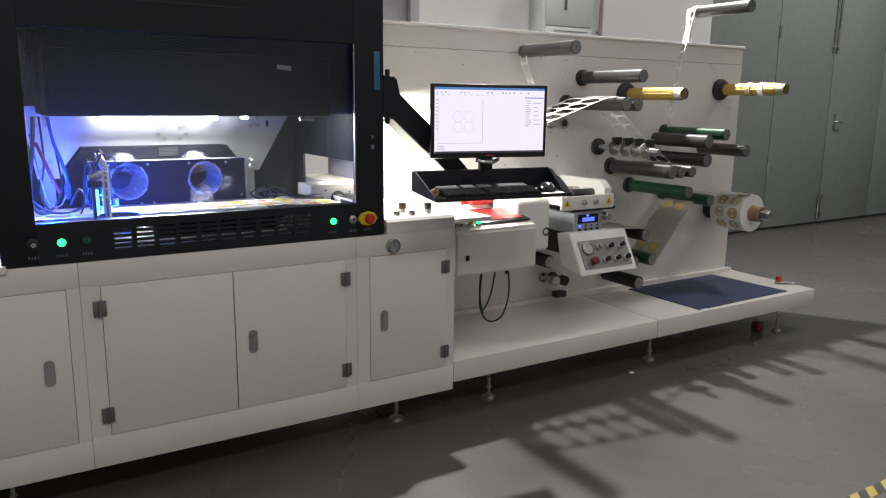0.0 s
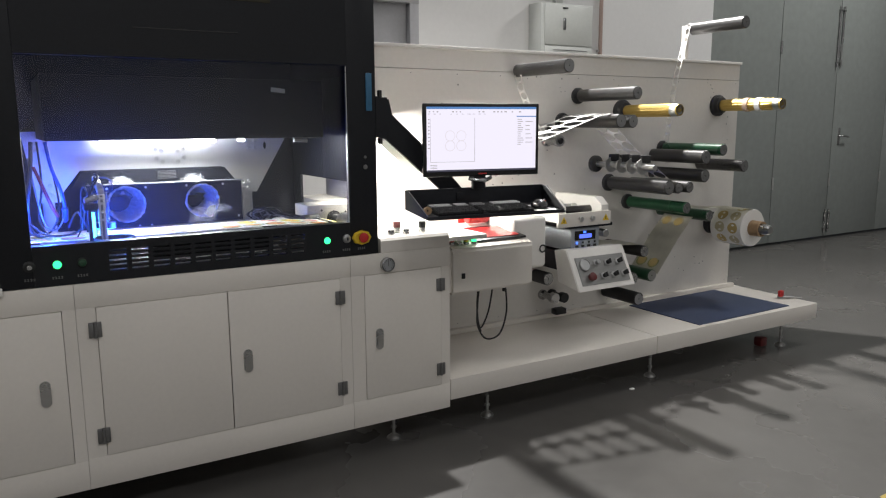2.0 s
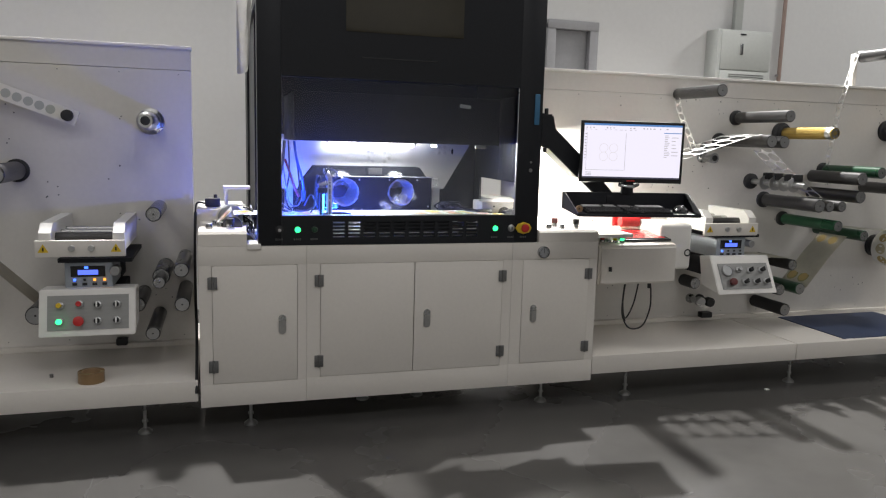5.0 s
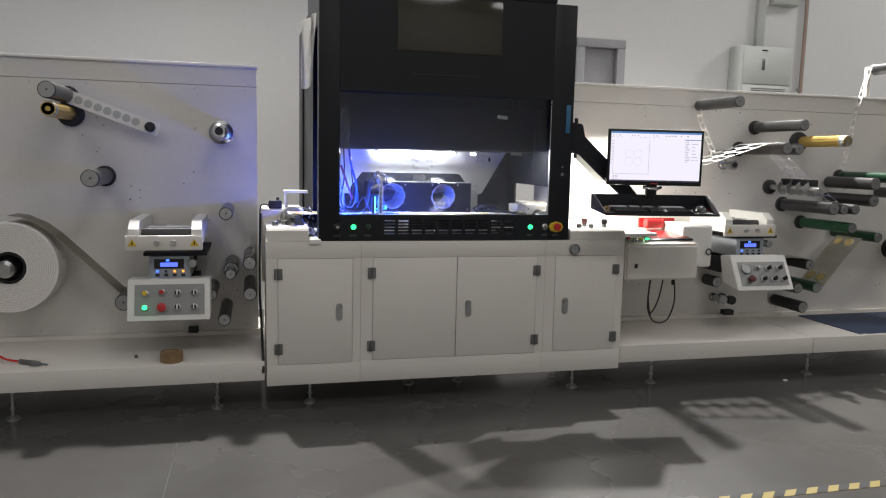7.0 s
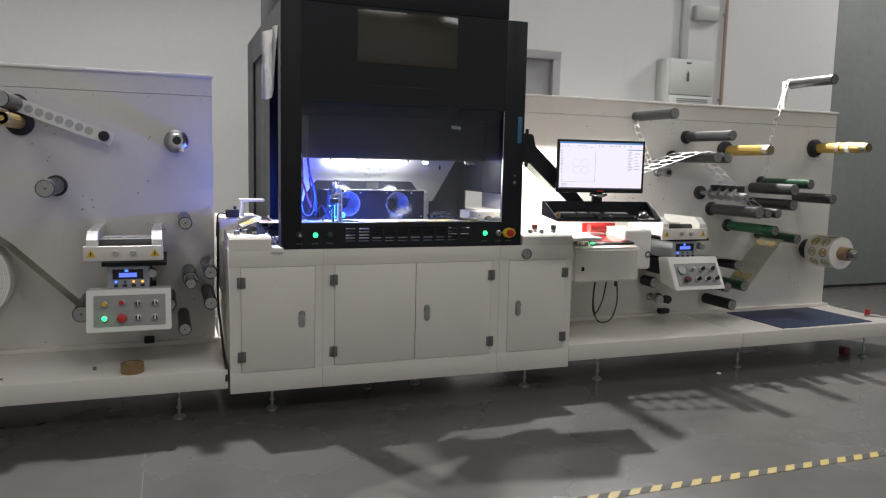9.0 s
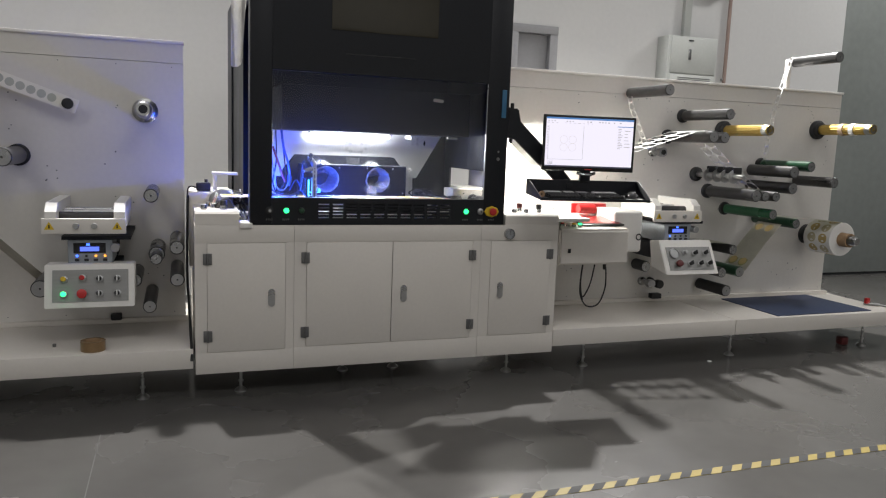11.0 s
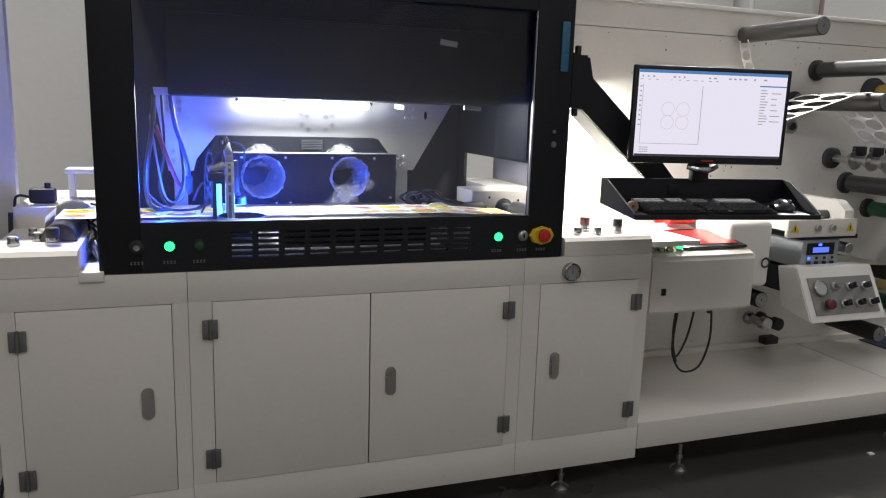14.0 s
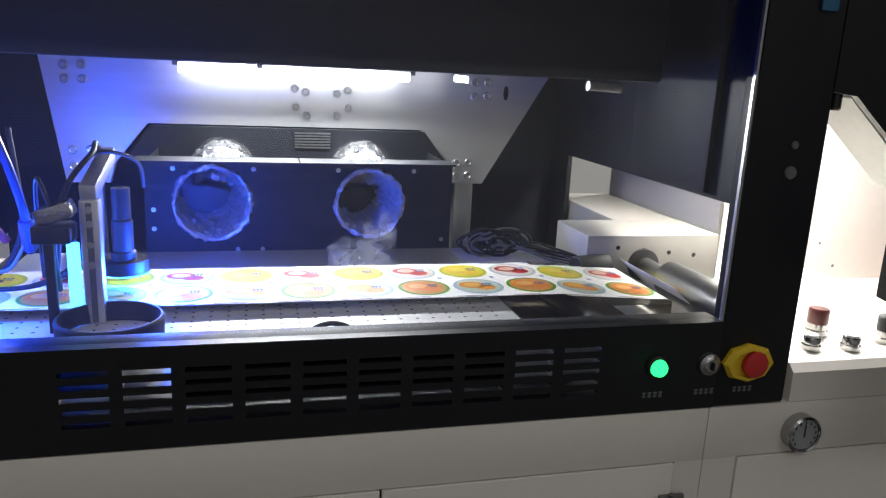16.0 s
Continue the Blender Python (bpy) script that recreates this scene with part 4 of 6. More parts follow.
def tray():
    # the tray has its own slight turn: u along its back edge, v towards its back
    turn = Matrix.Translation((1.745, -0.029, 0)) @ Matrix.Rotation(radians(-6.6), 4, "Z")

    def put(name, bm, mat, parent, label=""):
        bm.transform(turn)
        return part(name, bm, mat, parent, label)
    t = thing("keyboard_tray", "black folded sheet-metal keyboard tray under the monitor", "tray", (2.05, -0.15, 1.05))
    zb, zf, zt, w, d = 1.063, 1.047, 1.143, 0.668, -0.240

    def deck(v):
        return zb + (zf - zb) * v / d
    bm = B()
    prism(bm, [(d, zf - 0.003), (0, zb - 0.003), (0, zb), (d, zf)], "x", 0.003, w - 0.02)
    put("floor_sheet", bm, BLACK_SATIN, t)
    put("front_lip", box(B(), 0.0, w - 0.035, d - 0.004, d - 0.001, zf - 0.006, zf + 0.009, 0.001), BLACK_SATIN, t)
    put("back_sheet", box(B(), 0.0, w, 0.001, 0.004, zb - 0.002, zt), BLACK_SATIN, t)
    for u0, u1 in ((0.0, 0.0), (w, w - 0.035)):
        bm = B()
        prism(bm, [(d, zf - 0.004), (0, zb - 0.002), (0, zt), (-0.045, zt - 0.004), (d, zf + 0.010)], "x", -0.0015, 0.0015)
        for v in bm.verts:
            v.co.x += u0 + (u1 - u0) * v.co.y / d
        side = put("side_sheet", bm, BLACK_SATIN, t)
        bm = B()
        tube(bm, [(u0, -0.045, zt - 0.003), (u0 + (u1 - u0) * 0.5, d * 0.55, deck(d * 0.55) + 0.051), (u1, d, zf + 0.011)], 0.0018, 6)
        put("worn_edge", bm, HINGE, side, "bare worn metal edge")
    k = thing("keyboard", "black keyboard lying in the tray, worn keys with a painted glint", "keyboard", (1.98, -0.18, 1.055))
    ku, kv = 0.065, -0.205
    bm = B()
    prism(bm, [(kv, deck(kv) + 0.0005), (kv + 0.15, deck(kv + 0.15) + 0.0005), (kv + 0.15, deck(kv + 0.15) + 0.020), (kv, deck(kv) + 0.012)], "x", ku, ku + 0.44)
    put("body", bm, BLACK_GLOSS, k)
    keys = material("black_key_plastic", (0.06, 0.06, 0.063), 0.14, var=0.2, scale=200)
    # paler grey paints the screen's glint onto the worn back two rows
    worn = material("worn_key_painted_glint", (0.34, 0.34, 0.34), 0.25, var=0.2, scale=300)
    for r in range(6):
        for c in range(22):
            if c in (9, 14):
                continue
            uu, vv = ku + 0.010 + 0.0192 * c, kv + 0.012 + 0.0222 * r
            zz = deck(vv) + 0.013 + 0.008 * (vv - kv) / 0.15
            key = put("key", box(B(), uu, uu + 0.0160, vv, vv + 0.0178, zz, zz + 0.007), worn if r > 3 and c not in (5, 13) else keys, k)
    put("status_light", box(B(), ku + 0.24, ku + 0.262, kv + 0.143, kv + 0.148, deck(-0.06) + 0.0205, deck(-0.06) + 0.0225), ORANGE_GLOW, k)
    ms = thing("mouse", "black computer mouse on the tray beside the keyboard", "mouse", (2.30, -0.23, 1.055))
    bm = B()
    bmesh.ops.create_uvsphere(bm, u_segments=20, v_segments=12, radius=1)
    bmesh.ops.scale(bm, verts=bm.verts, vec=(0.032, 0.055, 0.034))
    for v in bm.verts:
        v.co.z = max(v.co.z, 0.0)
    bmesh.ops.translate(bm, verts=bm.verts, vec=(0.575, -0.135, deck(-0.08) + 0.001))
    put("shell", bm, BLACK_GLOSS, ms)
    put("wheel", rod(B(), (0.572, -0.165, deck(-0.08) + 0.027), (0.578, -0.165, deck(-0.08) + 0.027), 0.009, 14), RUBBER, ms)
    bm = B()
    prism(bm, [(-0.232, deck(-0.232) + 0.0006), (-0.175, deck(-0.175) + 0.0006), (-0.175, deck(-0.175) + 0.0010), (-0.232, deck(-0.232) + 0.0010)], "x", 0.515, 0.625)
    bm.transform(turn)
    single("paper_sheet", bm, WHITE, "white paper sheet lying under the mouse", "paper")
    sp = thing("tape_roll", "small brown tape roll standing in the tray corner", "tape roll", (1.78, -0.18, 1.055))
    z = deck(-0.15) + 0.017
    put("roll", lathe(B(), (0.036, -0.16, z), (0.036, 1, z), [(0, 0.006), (0, 0.0165), (0.014, 0.0165), (0.014, 0.006)], 20), CARD, sp)


def arm():
    bm = B()
    prism(bm, [(1.6305, 1.362), (1.672, 1.357), (1.84, 1.215), (2.02, 1.06), (2.06, 1.12), (1.90, 1.285), (1.705, 1.455), (1.690, 1.517), (1.6305, 1.530)], "y", 0.0, 0.014)
    a = part("support_arm", bm, BLACK, HOOD, "black sheet-metal arm that carries the monitor")
    part("edge", box(B(), 1.631, 1.690, 0.0145, 0.10, 1.512, 1.526, 0.001), BLACK, a)
    bm = B()
    prism(bm, [(1.675, 1.354), (1.84, 1.212), (1.842, 1.216), (1.677, 1.358)], "y", 0.0145, 0.11)
    # aluminium colour stands in for lamp light falling on this black rib
    part("lit_rib", bm, ALU, a)
    part("hinge_pin", rod(B(), (1.665, 0.035, 1.335), (1.665, 0.035, 1.555), 0.010, 14, 0.002), BLACK_GLOSS, a)
    part("cross_bar", box(B(), 1.98, 2.12, -0.06, 0.014, 1.085, 1.125, 0.003), BLACK, a)


monitor(), tray(), arm()


# ---- inside the hood ----
def holed_plate(bm, x0, x1, z0, z1, cx, cz, r, y, n=40, index=0):
    """A flat front with a round hole."""
    ring, rim = [], []
    for k in range(n):
        a = 2 * math.pi * (k + 0.5) / n
        c, s = math.cos(a), math.sin(a)
        tx = (x1 - cx) / c if c > 0 else (x0 - cx) / c
        tz = (z1 - cz) / s if s > 0 else (z0 - cz) / s
        t = min(tx, tz)
        ring.append(bm.verts.new((cx + r * c, y, cz + r * s)))
        rim.append(bm.verts.new((cx + t * c, y, cz + t * s)))
    for k in range(n):
        k2 = (k + 1) % n
        bm.faces.new((ring[k], ring[k2], rim[k2], rim[k])).material_index = index
    # corners
    for X, Z in ((x0, z0), (x1, z0), (x1, z1), (x0, z1)):
        ks = [k for k in range(n) if (abs(rim[k].co.x - X) < 1e-6) != (abs(rim[(k + 1) % n].co.x - X) < 1e-6) and abs(rim[k].co.z - Z) < abs(z1 - z0) / 2 and abs(rim[k].co.x - X) < abs(x1 - x0) / 2]
        for k in ks:
            bm.faces.new((rim[k], rim[(k + 1) % n], bm.verts.new((X, y, Z)))).material_index = index
    return bm


def crumple(bm, depth, scale):
    for v in bm.verts:
        v.co += noise.noise_vector(v.co * scale) * depth


def hood_inside():
    e = thing("exhaust_box", "matt black fume-extraction box with two foil-lined duct mouths", "fume extractor", (0.92, 0.6, 0.985))
    # all its parts are drawn at ten elevenths of their size
    e.scale = (1.1, 1.1, 1.1)
    e.location = (0.923, 0.73, 0.967)
    for x0, x1, cx, r in ((0.640, 0.912, 0.757, 0.066), (0.915, 1.207, 1.046, 0.063)):
        bm = holed_plate(B(), x0, x1, 0.986, 1.166, cx, 1.092, r, 0.50)
        part("front_sheet", bm, BLACK_SATIN, e, smooth=0)
        bm = B()
        lathe(bm, (cx, 0.494, 1.092), (cx, 1, 1.092), [(0.004, r + 0.006), (0, r + 0.003), (0.001, r - 0.001)] + [(0.008 * q, r - 0.003) for q in range(1, 15)], 64)
        # the hose narrows and bends away behind its mouth
        for v in bm.verts:
            f = (v.co.y - 0.494) / 0.112
            v.co.x = cx + (v.co.x - cx) * (1 - 0.26 * f) - 0.020 * f
            v.co.z = 1.092 + (v.co.z - 1.092) * (1 - 0.26 * f) + 0.010 * f
        crumple(bm, 0.006, 95)
        foil = part("foil_duct", bm, FOIL_LINING, e, "crinkled silver foil duct lining", smooth=12)
        # black disc stands in for the darkness deep inside the duct
        part("duct_shade_disc", disc(B(), (cx - 0.02, 0.600, 1.102), r * 0.9, "y", 32), BLACK, foil)
        bm = B()
        tube(bm, [(cx + 0.005, 0.63, 1.085), (cx + 0.008, 0.645, 1.105), (cx + 0.01, 0.69, 1.122), (cx + 0.01, 0.71, 1.122)], 0.068, 48, steps=7)
        crumple(bm, 0.007, 100)
        part("foil_elbow", bm, FOIL, e, smooth=12)
    part("seam_strip", box(B(), 0.905, 0.922, 0.502, 0.506, 0.986, 1.166), BLACK_SATIN, e)
    part("top_edge", box(B(), 0.622, 0.912, 0.485, 0.555, 1.167, 1.170), BLACK_SATIN, e)
    part("top_edge", box(B(), 0.915, 1.210, 0.485, 0.555, 1.167, 1.170), BLACK_SATIN, e)
    part("side_sheet", box(B(), 0.640, 0.643, 0.501, 0.72, 0.986, 1.166), BLACK_SATIN, e)
    part("side_sheet", box(B(), 1.204, 1.207, 0.501, 0.72, 0.986, 1.166), BLACK_SATIN, e)
    bm = B()
    prism(bm, [(0.585, 1.15), (1.245, 1.15), (1.197, 1.212), (0.628, 1.212)], "y", 0.715, 0.73)
    part("back_cowl", bm, BLACK_SATIN, e)
    bm = B()
    for k in range(6):
        box(bm, 0.915, 0.99, 0.711, 0.714, 1.172 + 0.006 * k, 1.175 + 0.006 * k)
    part("vent_grille", bm, HINGE, e)
    bm = B()
    lathe(bm, (0, 0, 0), (0, -1, 0), [(0, 0), (0, 0.0045), (0.003, 0.004), (0.003, 0)], 10)
    screw = finish(bm, "screw", STEEL)
    for x, z in ((0.69, 1.155), (0.83, 1.155), (0.985, 1.155), (1.13, 1.155), (0.655, 1.08), (0.655, 1.045), (0.80, 1.005), (0.845, 1.005), (1.19, 1.02)):
        place("screw", screw, e, (x, 0.5, z))

    p = thing("gantry_plate", "brushed aluminium gantry plate with sloping ends and bolt heads", "machine plate", (0.95, 0.75, 1.08))
    p.scale = (1.09, 1.09, 1.09)
    p.location = (0.949, 0.885, 1.087)
    bm = B()
    prism(bm, [(0.425, 1.36), (0.466, 1.078), (0.548, 1.078), (0.560, 1.120), (0.625, 1.202), (1.20, 1.202), (1.262, 1.135), (1.272, 1.082), (1.350, 1.082), (1.515, 1.36)], "y", 0.74, 0.765)
    part("plate", bm, ALU, p, smooth=0)
    bm = B()
    lathe(bm, (0, 0, 0), (0, -1, 0), [(0, 0.009), (0.006, 0.009), (0.008, 0.007), (0.005, 0.0045), (0.005, 0)], 14)
    bolt = finish(bm, "bolt", STEEL)
    spots = [(0.475, 1.312), (0.508, 1.314), (0.475, 1.285), (0.508, 1.286), (0.482, 1.145), (0.515, 1.147), (0.482, 1.112), (0.515, 1.113)]
    spots += [(1.32, 1.31), (1.35, 1.312), (1.32, 1.28), (1.35, 1.282), (1.285, 1.13), (1.313, 1.132), (1.285, 1.10), (1.313, 1.102)]
    spots += [(0.922, 1.283), (0.945, 1.276), (0.925, 1.245), (0.948, 1.228), (1.012, 1.275), (1.035, 1.283), (1.012, 1.228), (1.036, 1.245)]
    for x, z in spots:
        place("bolt", bolt, p, (x, 0.74, z))
    part("plate_slot", disc(B(), (1.395, 0.7385, 1.29), 0.016, "y", 20, rx=0.006), BLACK, p)
    for x in (0.505, 1.315):
        part("column", box(B(), x - 0.022, x + 0.022, 0.768, 0.80, 0.892, 1.12, 0.002), ALU, p)

    lamp = thing("tube_lamp", "bright white LED tube lamp above the cutting table", "lamp", (0.922, 0.78, 1.345))
    part("tube", rod(B(), (0.674, 0.78, 1.345), (1.169, 0.78, 1.345), 0.0095, 14), TUBE_GLOW, lamp)
    for x in (0.668, 0.84, 1.175):
        part("clip", box(B(), x - 0.006, x + 0.006, 0.768, 0.792, 1.350, 1.362), CHROME, lamp)
    part("small_lamp", rod(B(), (1.255, 0.7, 1.349), (1.285, 0.7, 1.347), 0.007, 10), TUBE_GLOW, lamp)

    t = thing("cutting_table", "perforated aluminium vacuum table under the label web", "work table", (0.85, 0.3, 0.89))
    part("table_plate", box(B(), 0.40, 1.235, 0.108, 0.62, 0.976, 0.986, 0.001), TABLE_ALU, t, "perforated aluminium plate")
    bm = B()
    y = 0.118
    while y < 0.27:
        x = 0.46 + (0.0125 if int(round(y * 1000)) % 40 else 0)
        while x < 1.22:
            disc(bm, (x, y, 0.9865), 0.0026, "z", 8)
            x += 0.026
        y += 0.022
    y = 0.43
    while y < 0.49:
        x = 0.46
        while x < 1.22:
            disc(bm, (x, y, 0.9865), 0.0026, "z", 8)
            x += 0.026
        y += 0.022
    tagged(part("table_holes", bm, BLACK, t), kind="stuff")
    part("table_body", box(B(), 0.42, 1.22, 0.07, 0.60, 0.892, 0.8985), BLACK_SATIN, t)
    for x in (0.44, 1.19):
        part("table_leg", box(B(), x, x + 0.03, 0.45, 0.58, 0.8995, 0.9755), BLACK_SATIN, t)
    part("end_plate", box(B(), 1.240, 1.50, 0.06, 0.60, 0.905, 0.935, 0.001), material("brown_stained_plate", (0.16, 0.13, 0.09), 0.5, 0.3, var=0.25, scale=14), t)
    for x, z, r, ya, yb in ((1.376, 0.962, 0.022, 0.10, 0.50), (1.245, 0.965, 0.010, 0.08, 0.5)):
        part("guide_roller", rod(B(), (x, ya, z), (x, yb, z), r, 20, 0.002), DARK_STEEL, t)
    part("white_pad", rod(B(), (1.496, 0.14, 0.936), (1.496, 0.14, 0.955), 0.04, 24, 0.003), WHITE, t)
    part("table_clip", tube(B(), [(0.905, 0.095, 0.987), (0.905, 0.095, 1.000), (0.93, 0.10, 1.006), (0.955, 0.095, 1.000), (0.955, 0.095, 0.987)], 0.004, 8), RUBBER, t)
    part("rear_plate", box(B(), 1.22, 1.46, 0.50, 0.62, 0.978, 0.985, 0.001), WHITE, t)

    # bearing block and roller where the web leaves
    b = thing("bearing_block", "cream bearing block with a dark outfeed roller", "machine part", (1.65, 0.6, 0.89))
    part("block", box(B(), 1.49, 1.798, 0.455, 0.62, 0.893, 1.048, 0.004), CREAM_DIMMED, b)
    part("rear_block", box(B(), 1.634, 1.798, 0.622, 0.99, 0.893, 1.046, 0.004), CREAM_DIMMED, b)
    part("wall", box(B(), 1.80, 1.812, 0.47, 0.99, 0.893, 1.46, 0.002), CREAM_DIMMED, b)
    for k in range(4):
        part("bolt_hole", disc(B(), (1.56 + 0.06 * k, 0.4542, 1.022 - 0.006 * k), 0.005, "y", 10), BLACK, b)
    r = part("outfeed_roller", rod(B(), (1.62, 0.10, 0.985), (1.62, 0.345, 0.985), 0.036, 26, 0.003), DARK_STEEL, b)
    part("collar", lathe(B(), (1.62, 0.46, 0.985), (1.62, 0, 0.985), [(0, 0.02), (0, 0.034), (0.014, 0.034), (0.018, 0.018), (0.118, 0.016), (0.118, 0)], 24), RUBBER, r)
    part("motor", rod(B(), (1.46, 0.44, 0.985), (1.54, 0.46, 0.985), 0.024, 18, 0.003), RUBBER, b)

    w = thing("cable_bundle", "loose loop of grey and black cables behind the web", "cables", (1.33, 0.56, 0.985))
    rnd = random.Random(7)
    for k in range(12):
        c = Vector((1.32 + rnd.uniform(-0.035, 0.05), 0.56 + rnd.uniform(-0.03, 0.02), 1.012))
        rx, rz = rnd.uniform(0.03, 0.06), rnd.uniform(0.014, 0.028)
        pts = [c + Vector((rx * math.cos(a), rnd.uniform(-0.015, 0.015), rz * math.sin(a) + 0.002)) for a in (0, 1, 2, 3, 4, 5, 6.1)]
        part("cable", tube(B(), pts + [Vector((1.42 + 0.008 * k, 0.50, 0.99)), Vector((1.48, 0.46 + 0.01 * k, 0.985))], 0.0028, 6), (GREY_CABLE, RUBBER, RUBBER)[k % 3], w)
    h = thing("hose_bundle", "hanging blue, red and black air hoses inside the hood", "hoses", (0.42, 0.4, 1.0))
    blue = material("blue_air_hose", (0.015, 0.06, 0.22), 0.3, var=0.15, scale=60)
    ribbed = material("ribbed_conduit", (0.05, 0.05, 0.055), 0.35, 0.5, var=0.2, scale=60, bump=0.8, bscale=260)
    for pts, r, m in (([(0.395, 0.32, 1.36), (0.385, 0.31, 1.25), (0.365, 0.30, 1.13), (0.372, 0.32, 1.03), (0.43, 0.36, 1.0)], 0.0075, ribbed),
                      ([(0.44, 0.30, 1.36), (0.452, 0.30, 1.27), (0.475, 0.30, 1.19), (0.487, 0.31, 1.12), (0.485, 0.33, 1.06)], 0.0065, blue),
                      ([(0.395, 0.30, 1.27), (0.415, 0.29, 1.21), (0.445, 0.29, 1.12), (0.462, 0.30, 1.085)], 0.0065, material("dark_red_hose", (0.16, 0.012, 0.02), 0.35, var=0.15, scale=60)),
                      ([(0.415, 0.34, 1.36), (0.418, 0.33, 1.2), (0.40, 0.33, 1.08), (0.43, 0.35, 1.02), (0.47, 0.35, 1.10), (0.46, 0.36, 1.25)], 0.004, RUBBER),
                      ([(0.38, 0.33, 1.30), (0.40, 0.30, 1.14), (0.42, 0.30, 1.05), (0.46, 0.31, 1.04), (0.49, 0.32, 1.10)], 0.003, GREY_CABLE),
                      ([(0.37, 0.30, 1.06), (0.42, 0.28, 1.02), (0.50, 0.30, 1.015), (0.55, 0.33, 1.04)], 0.004, RUBBER),
                      ([(0.30, 0.26, 1.02), (0.38, 0.30, 1.0), (0.47, 0.34, 0.998), (0.55, 0.40, 1.02)], 0.005, RUBBER),
                      ([(0.50, 0.40, 1.03), (0.53, 0.36, 1.09), (0.56, 0.35, 1.03), (0.58, 0.36, 1.0)], 0.0035, blue)):
        part("hose", tube(B(), pts, r, 10), m, h)
    part("hose_fitting", rod(B(), (0.487, 0.31, 1.115), (0.486, 0.325, 1.065), 0.011, 12, 0.002), blue, h)


hood_inside()


def camera_stand():
    s = thing("camera_stand", "aluminium bracket with a black inspection camera and blue light", "camera bracket", (0.6, 0.2, 0.986))
    part("post", box(B(), 0.588, 0.614, 0.188, 0.212, 0.988, 1.168, 0.002), ALU, s)
    part("post_groove", box(B(), 0.597, 0.605, 0.186, 0.189, 0.99, 1.165), HINGE, s)
    bm = B()
    box(bm, 0.590, 0.612, 0.19, 0.36, 1.170, 1.192, 0.002)
    turn_about(bm, (0.6, 0.2, 1.17), 12, "X")
    part("arm", bm, ALU, s)
    for z in (1.075, 1.105, 1.135, 1.155):
        part("screw", rod(B(), (0.601, 0.188, z), (0.601, 0.183, z), 0.005, 10), STEEL, s)
    part("thin_post", box(B(), 0.549, 0.561, 0.15, 0.162, 0.988, 1.135, 0.001), RUBBER, s)
    part("clamp", box(B(), 0.535, 0.585, 0.145, 0.19, 1.115, 1.14, 0.004), RUBBER, s)
    bm = B()
    box(bm, 0.54, 0.59, 0.15, 0.185, 1.142, 1.166, 0.006)
    turn_about(bm, (0.56, 0.17, 1.15), -20, "Y")
    part("joint", bm, CHROME, s)
    part("camera_body", lathe(B(), (0.622, 0.318, 1.165), (0.622, 0.318, 0), [(0, 0), (0, 0.014), (0.05, 0.014), (0.052, 0.016), (0.10, 0.016), (0.102, 0.019), (0.115, 0.019), (0.115, 0)], 24), RUBBER, s)
    ring = part("ring_light", lathe(B(), (0.622, 0.318, 1.05), (0.622, 0.318, 0), [(0, 0.012), (0, 0.036), (0.020, 0.037), (0.020, 0.02)], 30), BLACK_SATIN, s)
    part("blue_lens", lathe(B(), (0.622, 0.318, 1.0285), (0.622, 0.318, 0), [(0, 0.021), (0.001, 0.036)], 30), BLUE_BEAM, ring)
    part("glow_bar", box(B(), 0.562, 0.578, 0.216, 0.228, 1.005, 1.10, 0.002), BLUE_BEAM, s, "glowing blue light bar")
    part("rubber_skirt", lathe(B(), (0.630, 0.135, 0.9875), (0.630, 0.135, 2), [(0, 0.066), (0, 0.070), (0.026, 0.071), (0.029, 0.069), (0.029, 0.066), (0.002, 0.064)], 32), RUBBER, s)
    for pts, r in (([(0.60, 0.34, 1.19), (0.595, 0.30, 1.235), (0.60, 0.24, 1.228), (0.575, 0.20, 1.19), (0.555, 0.18, 1.12), (0.55, 0.22, 1.03)], 0.004), ([(0.655, 0.33, 1.165), (0.65, 0.30, 1.21), (0.60, 0.26, 1.225), (0.56, 0.24, 1.17), (0.54, 0.26, 1.06), (0.52, 0.3, 1.0)], 0.003), ([(0.56, 0.16, 1.16), (0.545, 0.17, 1.20), (0.535, 0.19, 1.17), (0.53, 0.22, 1.05)], 0.003)):
        part("cable", tube(B(), pts, r, 8), RUBBER, s)


camera_stand()


# ---- the running label web ----
PITCH, PIECES, SPEED, START = 0.097, 32, 0.32, 0.010
RA, RB = (0.14, 0.9555, 0.0475), (1.56, 0.945, 0.040)


def web_at(s):
    """Place and pitch angle on the closed run of the web, s metres along."""
    top1 = 1.30 - RA[0]
    slope = (1.56 - 1.30, RB[1] + RB[2] - 1.003)
    top2 = math.hypot(*slope)
    turn1, back, turn2 = math.pi * RB[2], RB[0] - RA[0], math.pi * RA[2]
    total = top1 + top2 + turn1 + back + turn2
    s = s % (PITCH * PIECES) * total / (PITCH * PIECES)
    if s < top1:
        return RA[0] + s, 1.003, 0.0
    s -= top1
    if s < top2:
        f = s / top2
        return 1.30 + f * slope[0], 1.003 + f * slope[1], math.degrees(math.atan2(-slope[1], slope[0]))
    s -= top2
    if s < turn1:
        a = s / RB[2]
        return RB[0] + RB[2] * math.sin(a), RB[1] + RB[2] * math.cos(a), math.degrees(a)
    s -= turn1
    if s < back:
        f = s / back
        za, zb = RB[1] - RB[2], RA[1] - RA[2]
        return RB[0] - s, za + (zb - za) * f, 180.0
    s -= back
    a = s / RA[2]
    return RA[0] - RA[2] * math.sin(a), RA[1] - RA[2] * math.cos(a), 180.0 + math.degrees(a)


